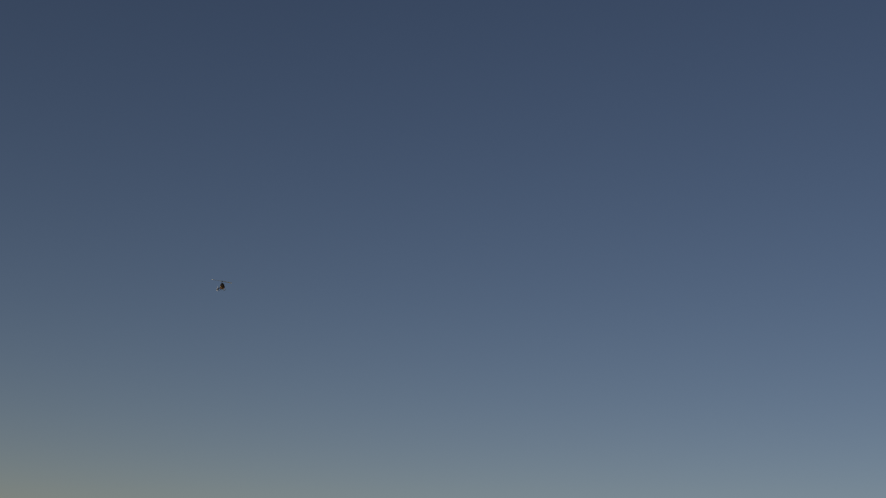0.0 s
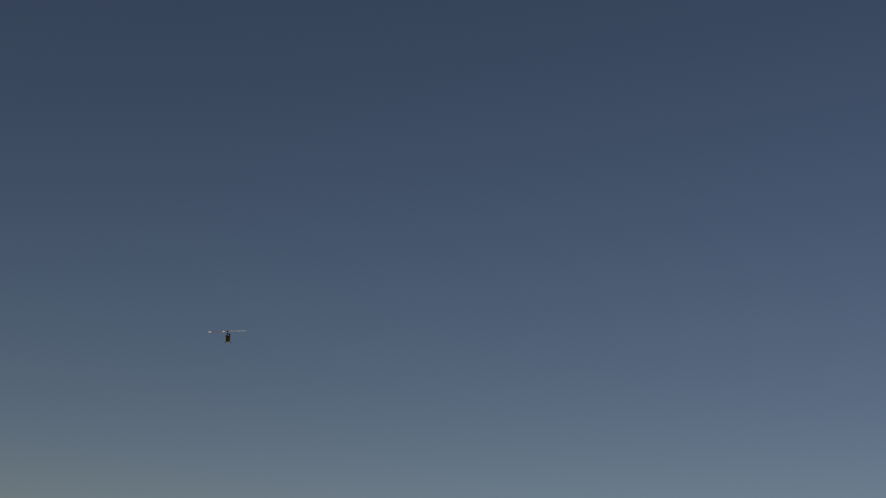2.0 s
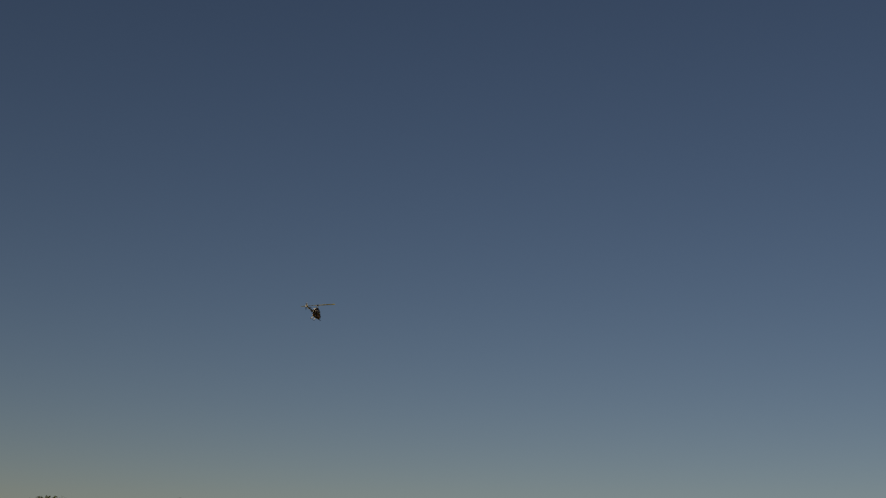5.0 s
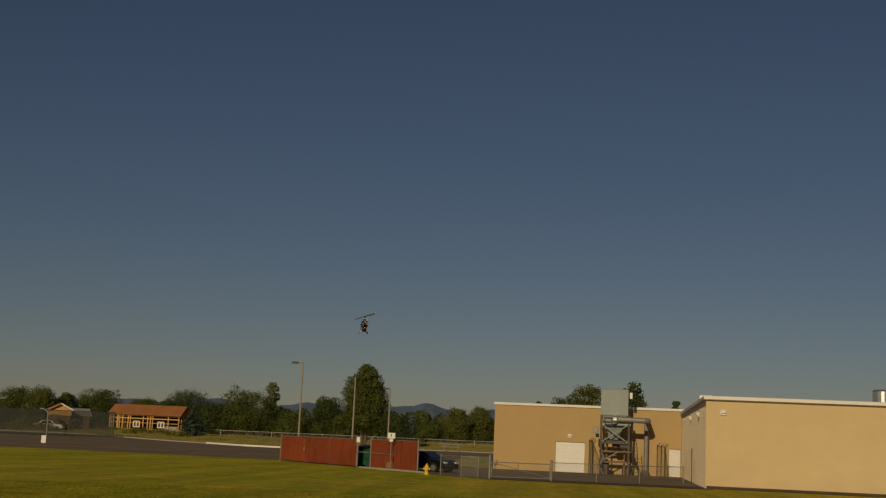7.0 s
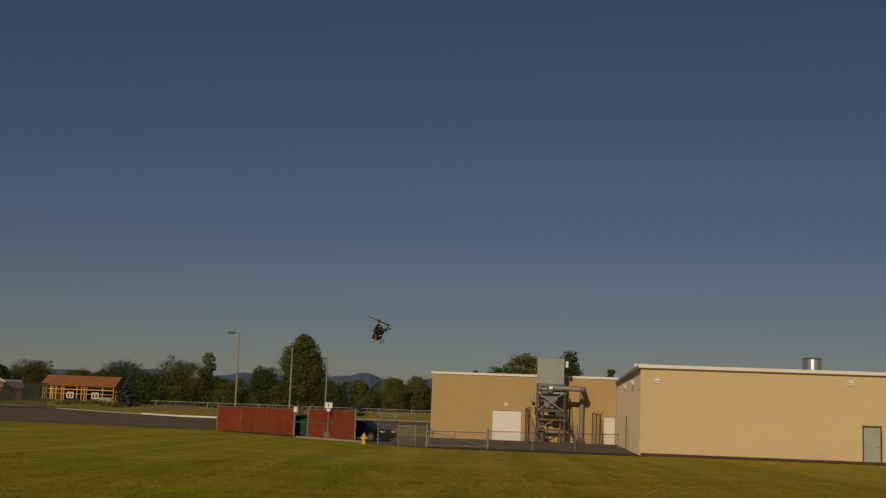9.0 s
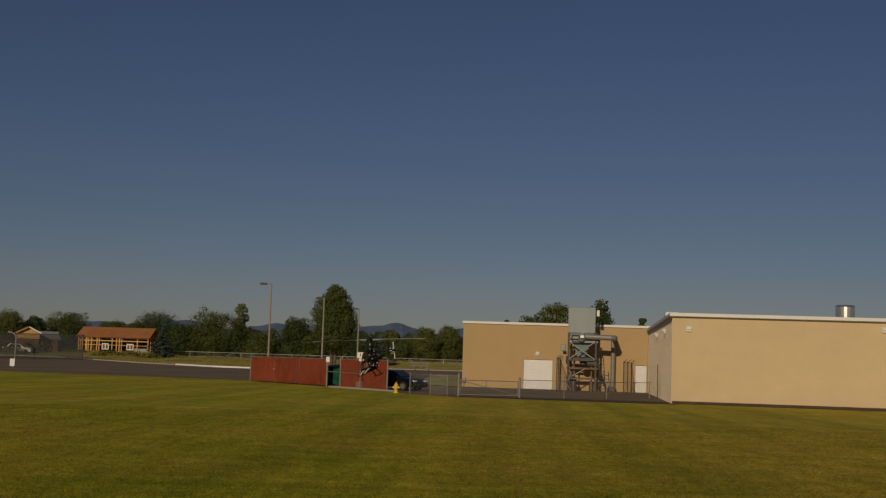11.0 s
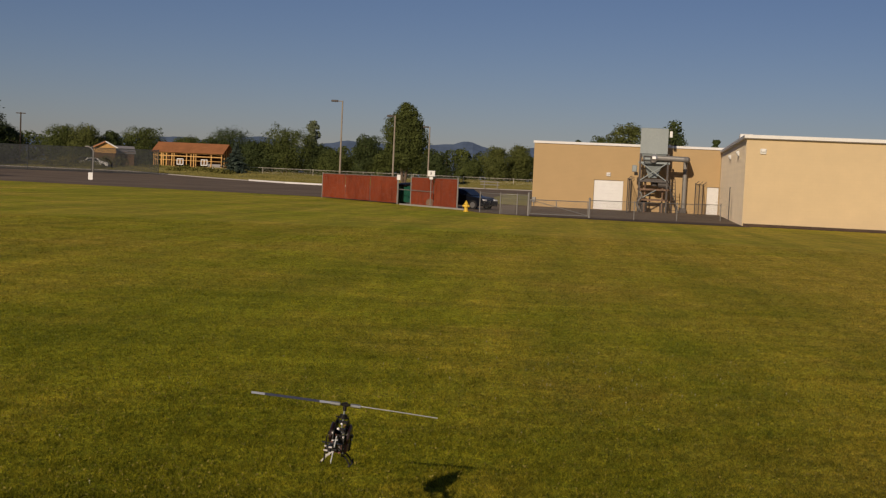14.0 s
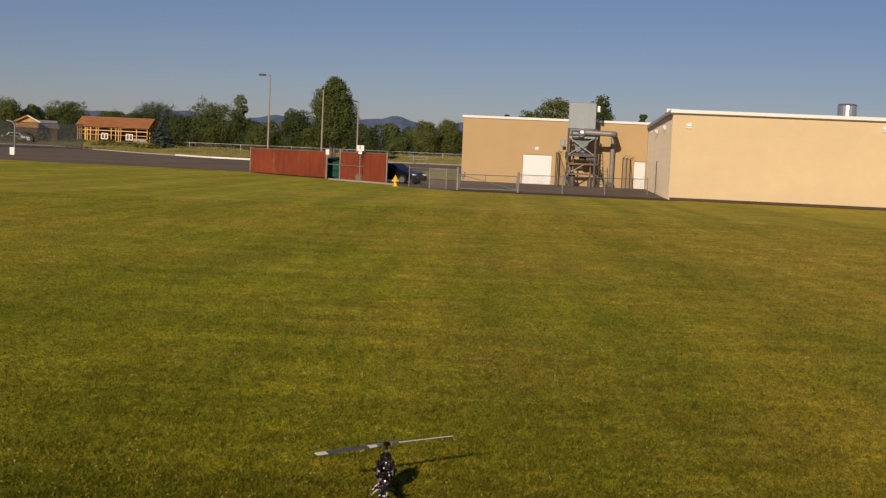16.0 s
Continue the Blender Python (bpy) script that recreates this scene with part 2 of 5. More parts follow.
M = dict(
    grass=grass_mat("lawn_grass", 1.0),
    blade=grass_mat("grass_blade", 0.40, True),
    weed=mat("verge_grass", (0.29, 0.28, 0.065), 0.9, var=0.3, scale=0.2, fine=2.0, tint=(0.36, 0.31, 0.10)),
    asphalt=mat("asphalt", (0.235, 0.18, 0.125), 0.95, var=0.2, scale=0.15, fine=8.0, bump=0.004, spec=0.12),
    dirt=mat("bare_soil", (0.085, 0.055, 0.036), 0.95, var=0.25, scale=1.5, fine=15.0, bump=0.01),
    curb=mat("concrete_kerb", (0.36, 0.34, 0.31), 0.85, var=0.1, scale=1.0, fine=12.0),
    wall_tan=block_mat("tan_brick", (0.60, 0.44, 0.225), 0.1, 0.86),
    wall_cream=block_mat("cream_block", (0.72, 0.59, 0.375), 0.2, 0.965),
    # side wall: cream lightened in the colour to stand for grazing sun
    wall_lightened=block_mat("lightened_block", (0.90, 0.76, 0.55), 0.2, 0.97, 0.09),
    trim=mat("white_coping", (0.78, 0.77, 0.74), 0.5, var=0.05, scale=1.0, fine=20),
    roof=mat("roof_membrane", (0.35, 0.34, 0.33), 0.9, var=0.1),
    white=mat("white_paint", (0.80, 0.80, 0.78), 0.5, var=0.04, scale=2.0, fine=20),
    door_grey=mat("grey_door", (0.36, 0.38, 0.36), 0.55, var=0.06, scale=2.0),
    frame_dark=mat("dark_frame", (0.10, 0.075, 0.05), 0.6, var=0.15),
    galv=mat("galvanised_steel", (0.29, 0.28, 0.26), 0.6, metal=0.45, var=0.12, scale=3.0, fine=25),
    sheet=mat("grey_sheet_metal", (0.27, 0.31, 0.31), 0.55, metal=0.1, var=0.06, scale=0.8, fine=10),
    steel_dark=mat("weathered_steel", (0.095, 0.085, 0.078), 0.65, metal=0.3, var=0.25, scale=1.5, fine=10),
    rust=mat("brown_steel", (0.20, 0.125, 0.08), 0.75, metal=0.1, var=0.3, scale=2.0, fine=10),
    shiny=mat("bright_galvanised", (0.72, 0.72, 0.70), 0.3, metal=0.85, var=0.08, scale=2.0, fine=12),
    pod=mat("dark_pod", (0.026, 0.012, 0.010), 0.32, var=0.3, scale=30, fine=150),
    slat=mat("red_slat", (0.265, 0.045, 0.014), 0.7, var=0.17, scale=0.45, fine=2.0, island=0.12, tint=(0.29, 0.06, 0.021), spec=0.1),
    pale_pipe=mat("pale_fence_pipe", (0.50, 0.47, 0.40), 0.6, metal=0.2, var=0.1),
    wire=mat("fence_wire", (0.30, 0.30, 0.29), 0.6, metal=0.5, var=0.1),
    wire_dark=mat("dark_fence_wire", (0.04, 0.046, 0.05), 0.7, metal=0.1, var=0.1),
    green_box=mat("green_dumpster", (0.02, 0.12, 0.075), 0.5, var=0.15, scale=2.0),
    yellow=mat("yellow_paint", (0.76, 0.50, 0.04), 0.45, var=0.08, scale=5.0),
    car=mat("dark_blue_paint", (0.008, 0.010, 0.016), 0.3, metal=0.3, var=0.08, spec=0.6),
    glass=mat("tinted_glass", (0.02, 0.025, 0.03), 0.08, var=0.02),
    rubber=mat("black_rubber", (0.02, 0.02, 0.02), 0.85, var=0.1),
    rim=mat("alloy_rim", (0.5, 0.5, 0.5), 0.35, metal=0.8, var=0.05),
    lamp_glass=mat("headlight_lens", (0.75, 0.76, 0.78), 0.15, var=0.03),
    timber=mat("raw_timber", (0.66, 0.38, 0.12), 0.75, var=0.14, scale=2.0, fine=12, rand=0.2, stretch=(1, 1, 0.2)),
    ply=mat("plywood_roof", (0.42, 0.17, 0.06), 0.8, var=0.14, scale=0.8, fine=6, island=0.3),
    inside=mat("dark_plywood", (0.16, 0.085, 0.035), 0.85, var=0.2),
    shingle=mat("grey_shingle", (0.30, 0.29, 0.29), 0.9, var=0.15),
    tan_steel=mat("tan_painted_steel", (0.30, 0.255, 0.195), 0.6, var=0.12, scale=1.0, fine=8),
    pole_wood=mat("creosoted_wood", (0.065, 0.048, 0.034), 0.9, var=0.2, scale=2.0, fine=14),
    bark=mat("bark", (0.13, 0.095, 0.065), 0.9, var=0.3, scale=2.0, fine=14, bump=0.02),
    leaf=leaf_mat("summer_leaves", (0.056, 0.076, 0.020), (0.085, 0.102, 0.027), 0.22),
    leaf_light=leaf_mat("light_leaves", (0.076, 0.094, 0.024), (0.110, 0.121, 0.034), 0.22),
    leaf_grey=leaf_mat("grey_green_leaves", (0.104, 0.128, 0.067), (0.146, 0.171, 0.093), 0.22),
    leaf_olive=leaf_mat("olive_leaves", (0.105, 0.105, 0.026), (0.150, 0.140, 0.036), 0.22),
    leaf_dark=leaf_mat("dark_needles", (0.036, 0.053, 0.018), (0.059, 0.077, 0.025), 0.22),
    needle_blue=leaf_mat("blue_needles", (0.054, 0.081, 0.061), (0.083, 0.112, 0.085), 0.22),
    carbon=mat("carbon_fibre", (0.010, 0.009, 0.010), 0.5, var=0.2, scale=40, fine=400, spec=0.3),
    black=mat("black_plastic", (0.009, 0.007, 0.006), 0.5, var=0.1, spec=0.22),
    alu=mat("machined_aluminium", (0.62, 0.62, 0.62), 0.3, metal=0.9, var=0.06),
    brown=mat("brown_shrink_wrap", (0.20, 0.085, 0.06), 0.4, var=0.12, scale=30, fine=200),
    silver=mat("silver_label", (0.55, 0.52, 0.50), 0.4, var=0.08, scale=30, fine=200),
    blade_carbon=mat("rotor_blade_carbon", (0.11, 0.105, 0.13), 0.28, var=0.1, scale=20, fine=100),
    blade_white=mat("rotor_blade_white", (0.80, 0.80, 0.78), 0.3, var=0.03, scale=20),
)


# ---- small builders ----
def box(bm, x, y, z, sx, sy, sz, m=None, bevel=0.0):
    """A box of full sizes sx, sy, sz centred at x, y, z, then placed by m."""
    r = bmesh.ops.create_cube(bm, size=1.0, matrix=Matrix.Translation((x, y, z)) @ Matrix.Diagonal((sx, sy, sz, 1)))
    vs = r["verts"]
    if bevel:
        es = list({e for v in vs for e in v.link_edges})
        vs = bmesh.ops.bevel(bm, geom=es, offset=bevel, segments=1, affect="EDGES", clamp_overlap=True)["verts"]
        vs = list({v for v in vs})
    if m is not None:
        bmesh.ops.transform(bm, matrix=m, verts=vs)
    return vs


def rod(bm, a, b, r0, r1=None, seg=8):
    """A round bar from a to b."""
    a, b = Vector(a), Vector(b)
    d = b - a
    m = Matrix.Translation((a + b) / 2) @ d.to_track_quat("Z", "Y").to_matrix().to_4x4()
    bmesh.ops.create_cone(bm, cap_ends=True, segments=seg, radius1=r0, radius2=r0 if r1 is None else r1, depth=d.length, matrix=m)


def pipe(bm, pts, r, seg=8):
    for a, b in zip(pts, pts[1:]):
        rod(bm, a, b, r, seg=seg)
    for p in pts[1:-1]:
        bmesh.ops.create_uvsphere(bm, u_segments=seg, v_segments=6, radius=r * 1.03, matrix=Matrix.Translation(p))


def prism(bm, outline, thick, m):
    """An outline in x, z thickened along y and placed by m."""
    front = [bm.verts.new(m @ Vector((x, -thick / 2, z))) for x, z in outline]
    back = [bm.verts.new(m @ Vector((x, thick / 2, z))) for x, z in outline]
    bm.faces.new(front)
    bm.faces.new(back[::-1])
    n = len(outline)
    for i in range(n):
        bm.faces.new((front[i], back[i], back[(i + 1) % n], front[(i + 1) % n]))


def mesh_of(name, bm, material, smooth=False):
    bmesh.ops.recalc_face_normals(bm, faces=bm.faces)
    me = bpy.data.meshes.new(name)
    bm.to_mesh(me)
    bm.free()
    for mm in (material if isinstance(material, (list, tuple)) else [material]):
        me.materials.append(mm)
    if smooth:
        me.shade_smooth()
    return me


def part(name, bm, material, parent, label="", smooth=False):
    ob = new(name, mesh_of(name, bm, material, smooth))
    ob.parent = parent
    if label:
        ob["label"] = label
    return ob


def share(ob, m):
    """One more piece on the same mesh, under the same parent."""
    c = ob.copy()
    scene.collection.objects.link(c)
    c.matrix_basis = m
    return c


def thing(name, m, label, category, group="", kind=""):
    ob = new(name)
    ob.matrix_basis = m
    return tagged(ob, label, category, group, kind)


def soup(name, verts, faces, material):
    me = bpy.data.meshes.new(name)
    me.from_pydata(verts, [], faces)
    me.materials.append(material)
    return me


def gz(y):
    """The ground's height: level lawn and yard, a slow rise across the asphalt, then a grass bank up to the field."""
    if y <= 165.0:
        return 0.0093 * max(0.0, y - 110.0)
    return 0.51 + 1.29 * min(1.0, (y - 165.0) / 50.0)


def crown_height(y, h):
    """A tree's height on the bank, from its height over the level of the road's slope."""
    return h + 1.3 * min(1.0, max(0.0, (y - 110.0) / 140.0)) - gz(y)


# ---- ground ----
def build_ground():
    ys = [-3000, -400, -60, 0, 30, 60, 90, 110, 165, 215, 400, 1200, 4900]
    xs = [-4500, -600, -150, -60, 0, 60, 150, 600, 4500]
    vs = [(x, y, gz(y)) for y in ys for x in xs]
    n = len(xs)
    fs = [(j * n + i, j * n + i + 1, (j + 1) * n + i + 1, (j + 1) * n + i) for j in range(len(ys) - 1) for i in range(n - 1)]
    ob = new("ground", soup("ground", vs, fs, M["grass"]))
    tagged(ob, "mown lawn with green and dry olive patches", "lawn", kind="structure")


def sheet(name, outline, lift, material, label, category, kind="structure"):
    """A flat area laid on the ground, cut at the bend of the slope."""
    bm = bmesh.new()
    f = bm.faces.new([bm.verts.new((x, y, 0)) for x, y in outline])
    for y in (110.0, 165.0, 215.0):
        bmesh.ops.bisect_plane(bm, geom=bm.verts[:] + bm.edges[:] + bm.faces[:], plane_co=(0, y, 0), plane_no=(0, 1, 0))
    for v in bm.verts:
        v.co.z = gz(v.co.y) + lift
    ob = new(name, mesh_of(name, bm, material))
    return tagged(ob, label, category, kind=kind)


build_ground()
sheet("road", [(-150, 120), (-60, 107.5), (-37, 104), (-12.6, 97.5), (-10.8, 94.5), (-0.6, 76.2), (0.2, 71.6), (3, 68.6), (14.9, 66.9),
               (15, 69), (19.3, 98.3), (4.8, 100.2), (5.2, 112), (8.5, 124), (30, 128), (30, 176), (-4, 172), (-14, 150), (-23.5, 153), (-37, 167), (-50, 178), (-75, 176), (-150, 176)],
      0.012, M["asphalt"], "grey worn asphalt yard and parking area beside the lawn", "asphalt")
sheet("verge", [(-150, 176.4), (-75, 176.4), (-50, 178.4), (-37, 167.4), (-23.5, 153.4), (-14, 150.4), (-4, 172.4), (30, 176.4), (60, 240), (60, 330), (-200, 330), (-200, 176.4)],
      0.016, M["weed"], "rough unmown verge grass beyond the asphalt", "grass")
sheet("traffic_island", [(1.2, 101), (4.2, 98), (5.4, 122), (6.7, 150), (3.9, 152), (1.9, 127)], 0.05, M["weed"], "patch of rough grass in the asphalt yard", "grass")
sheet("soil_strip", [(14.7, 68.3), (14.85, 68.85), (15.6, 68.75), (46, 64.21), (46, 63.55)], 0.014, M["dirt"], "strip of bare brown soil at the wall's foot", "soil")
sheet("soil_bed", [(2.6, 68.7), (14.6, 66.95), (15.3, 71.8), (9.0, 71.3), (6.5, 70.3), (3.2, 69.6)], 0.018, M["dirt"], "strip of bare brown soil along the wire fence", "soil")


def kerb(name, pts, material, w, h, label):
    bm = bmesh.new()
    for (x0, y0), (x1, y1) in zip(pts, pts[1:]):
        d = Vector((x1 - x0, y1 - y0, 0)).normalized()
        nrm = Vector((-d.y, d.x, 0)) * w / 2
        a, b = Vector((x0, y0, gz(y0) - 0.05)), Vector((x1, y1, gz(y1) - 0.05))
        lo = [bm.verts.new(p) for p in (a - nrm, b - nrm, b + nrm, a + nrm)]
        up = [bm.verts.new(p + Vector((0, 0, h + 0.05))) for p in (a - nrm, b - nrm, b + nrm, a + nrm)]
        bm.faces.new(up)
        for i in range(4):
            bm.faces.new((lo[i], lo[(i + 1) % 4], up[(i + 1) % 4], up[i]))
    tagged(new(name, mesh_of(name, bm, material)), label, "kerb", kind="structure")


kerb("kerb_1", [(-150, 176.2), (-75, 176.2), (-50, 178.2), (-37.3, 167.2), (-29.3, 159.2)], M["curb"], 0.3, 0.13, "pale concrete kerb along the far side of the asphalt")
kerb("kerb_2", [(-29.0, 159.0), (-23.5, 153.2), (-14, 150.2)], M["white"], 0.45, 0.2, "white painted concrete kerb at the parking area")
kerb("kerb_3", [(-14, 150.2), (-4, 172.2), (30, 176.2)], M["curb"], 0.3, 0.13, "pale concrete kerb along the far side of the asphalt")
kerb("kerb_4", [(-4.9, 82.6), (-0.6, 75.9)], M["curb"], 0.3, 0.10, "pale concrete kerb under the slatted fence")


def ridge(name, y, tops, material, label):
    """A far mountain ridge as a long solid with sloping sides."""
    vs, fs = [], []
    pts = []
    for (x0, z0), (x1, z1) in zip(tops, tops[1:]):
        k = max(2, int((x1 - x0) / 14))
        for i in range(k):
            x = x0 + (x1 - x0) * i / k
            s = i / k
            s = s * s * (3 - 2 * s)
            pts.append((x, z0 + (z1 - z0) * s + 3.5 * noise.noise(Vector((x * 0.02, y, 0))) + 1.5 * noise.noise(Vector((x * 0.08, y, 3)))))
    for x, z in pts:
        vs += [(x, y - 400, -5), (x, y - 160, z * 0.6 + 6 * noise.noise(Vector((x * 0.03, 1, 7)))), (x, y, z), (x, y + 300, -5)]
    for i in range(len(pts) - 1):
        for j in range(3):
            a = i * 4 + j
            fs.append((a, a + 4, a + 5, a + 1))
    ob = new(name, soup(name, vs, fs, material))
    tagged(ob, label, "mountains", kind="structure")


# the haze of distance is painted into the hills' blue colour
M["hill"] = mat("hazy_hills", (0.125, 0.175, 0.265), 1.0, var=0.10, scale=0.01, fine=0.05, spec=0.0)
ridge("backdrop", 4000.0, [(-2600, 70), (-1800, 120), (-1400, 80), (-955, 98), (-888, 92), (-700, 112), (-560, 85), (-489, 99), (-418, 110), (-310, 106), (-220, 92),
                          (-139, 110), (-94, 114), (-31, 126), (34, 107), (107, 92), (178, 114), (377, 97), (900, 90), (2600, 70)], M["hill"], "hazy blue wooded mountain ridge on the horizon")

# ---- buildings ----
YARD = pose(14.8, 68.9, 0, 0, 0, -8.5)     # along the cream wall, and away from the lawn


def wall_run(bm, s0, s1, top, thick, openings):
    """A wall along x from s0 to s1 with its face at y = 0, cut by doorways (a, b, z0, z1)."""
    line = [(s0, -0.2)]
    for a, b, z0, z1 in openings:
        line += [(a, -0.2), (a, z1), (b, z1), (b, -0.2)]
    line += [(s1, -0.2), (s1, top), (s0, top)]
    prism(bm, line, thick, pose(0, thick / 2, 0))


def door_leaf(parent, a, b, h, y, material, label, knob=True):
    bm = bmesh.new()
    box(bm, (a + b) / 2, y, h / 2, b - a - 0.02, 0.05, h - 0.02, bevel=0.006)
    d = part("door", bm, material, parent, label)
    bm = bmesh.new()
    for x in (a - 0.03, b + 0.03):
        box(bm, x, y - 0.06, h / 2, 0.08, 0.12, h)
    box(bm, (a + b) / 2, y - 0.06, h + 0.04, b - a + 0.14, 0.12, 0.08)
    part("door_frame", bm, M["frame_dark"], d)
    if knob:
        bm = bmesh.new()
        rod(bm, (b - 0.1, y - 0.03, 1.0), (b - 0.1, y - 0.1, 1.0), 0.02)
        rod(bm, (b - 0.1, y - 0.1, 1.0), (b - 0.22, y - 0.1, 1.0), 0.014)
        part("door_handle", bm, M["alu"], d)
    return d


def wall_light(parent, s, z, m=None):
    bm = bmesh.new()
    mm = m or pose(s, 0, z)
    box(bm, 0, -0.05, 0, 0.34, 0.1, 0.3, mm, bevel=0.03)
    box(bm, 0, -0.14, 0.05, 0.28, 0.1, 0.18, mm, bevel=0.03)
    ob = part("wall_light", bm, M["white"], parent, "white wall-mounted floodlight")
    return ob


def cream_building():
    t = thing("school_building", YARD, "cream painted block building with white roof coping and flat roof", "building")
    bm = bmesh.new()
    wall_run(bm, 0.0, 34.0, 4.85, 0.25, [(12.1, 13.02, 0, 2.04), (13.5, 14.5, 0, 2.7)])
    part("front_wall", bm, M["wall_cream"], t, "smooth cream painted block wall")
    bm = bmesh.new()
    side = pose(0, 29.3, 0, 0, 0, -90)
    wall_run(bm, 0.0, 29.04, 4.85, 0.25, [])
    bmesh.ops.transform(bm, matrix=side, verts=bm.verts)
    # lighter than the front wall, with the low sun's brightness in its colour
    part("side_wall", bm, M["wall_lightened"], t, "painted block wall, colour lightened to stand for grazing sun")
    bm = bmesh.new()
    box(bm, 17, 29.15, 2.4, 33.4, 0.25, 4.9)
    box(bm, 33.87, 14.6, 2.4, 0.25, 28.5, 4.9)
    part("rear_wall", bm, M["wall_cream"], t)
    bm = bmesh.new()
    box(bm, 17, 14.6, 4.78, 33.4, 28.7, 0.12)
    part("roof", bm, M["roof"], t, "flat grey roof")
    for nm, args in (("coping", (17.0, 0.08, 4.955, 34.3, 0.4, 0.2)), ("coping", (0.06, 14.7, 4.955, 0.4, 28.8, 0.2))):
        bm = bmesh.new()
        box(bm, *args, bevel=0.02)
        part(nm, bm, M["trim"], t, "white metal roof coping")
    bm = bmesh.new()
    box(bm, 17.0, -0.02, 0.06, 33.9, 0.05, 0.2)
    part("footing", bm, M["dirt"], t, "dark soil-stained footing")
    bm = bmesh.new()
    box(bm, 17.0, -0.125, 4.83, 34.2, 0.02, 0.05)
    part("drip_edge", bm, M["frame_dark"], t)
    door_leaf(t, 12.1, 13.02, 2.04, 0.12, M["door_grey"], "plain grey-green steel door")
    door_leaf(t, 13.5, 14.5, 2.7, 0.12, M["frame_dark"], "dark brown door", knob=False)
    for s, z in ((0.91, 4.16), (11.44, 4.4)):
        wall_light(t, s, z)
    for n in (6.5, 15.5):
        wall_light(t, 0, 0, pose(0, n, 4.2, 0, 0, -90))
    bm = bmesh.new()
    rod(bm, (9.94, 3, 4.8), (9.94, 3, 5.12), 0.40, seg=20)
    rod(bm, (9.94, 3, 5.12), (9.94, 3, 5.78), 0.54, seg=20)
    rod(bm, (9.94, 3, 5.78), (9.94, 3, 5.88), 0.57, 0.46, seg=20)
    part("roof_fan", bm, M["shiny"], t, "shiny galvanised roof exhaust fan")
    bm = bmesh.new()
    rod(bm, (12.7, 3, 4.8), (12.7, 3, 5.1), 0.22, seg=14)
    part("roof_vent", bm, M["steel_dark"], t)
    bm = bmesh.new()
    box(bm, 0.45, 8.0, 5.12, 0.8, 0.9, 0.62, bevel=0.04)
    part("roof_hatch", bm, M["white"], t)


def tan_building():
    t = thing("workshop_building", YARD @ pose(0, 29.3, 0), "tan brick building with white coping and flat roof", "building")
    bm = bmesh.new()
    wall_run(bm, -14.72, -0.02, 5.08, 0.3, [(-9.82, -7.5, 0, 2.36), (-0.98, -0.08, 0, 2.16)])
    part("front_wall", bm, M["wall_tan"], t, "tan brick wall with fine courses")
    bm = bmesh.new()
    box(bm, -14.57, 9.2, 2.45, 0.3, 17.8, 5.25)
    part("side_wall", bm, M["wall_tan"], t)
    bm = bmesh.new()
    box(bm, 4.7, 18.2, 2.45, 38.2, 0.3, 5.25)
    part("rear_wall", bm, M["wall_tan"], t)
    bm = bmesh.new()
    box(bm, 4.7, 9.2, 5.0, 38.2, 17.6, 0.12)
    part("roof", bm, M["roof"], t)
    bm = bmesh.new()
    box(bm, -7.3, 0.1, 5.18, 15.0, 0.42, 0.2, bevel=0.02)
    part("coping", bm, M["trim"], t, "white metal roof coping")
    bm = bmesh.new()
    box(bm, -14.6, 9.3, 5.18, 0.42, 18.0, 0.2, bevel=0.02)
    part("coping", bm, M["trim"], t, "white metal roof coping")
    d = door_leaf(t, -9.82, -7.5, 2.36, 0.14, M["white"], "white roll-up service door", knob=False)
    for i in range(9):
        bm = bmesh.new()
        box(bm, -8.66, 0.105, 0.16 + i * 0.255, 2.26, 0.02, 0.235, bevel=0.006)
        part("door_slat", bm, M["white"], d)
    door_leaf(t, -0.98, -0.08, 2.16, 0.14, M["white"], "white steel door")
    wall_light(t, -8.7, 2.82)
    bm = bmesh.new()
    box(bm, -14.55, -0.12, 0.55, 0.28, 0.22, 0.4, bevel=0.02)
    rod(bm, (-14.55, -0.1, 0), (-14.55, -0.1, 0.4), 0.03)
    part("meter_box", bm, M["galv"], t)


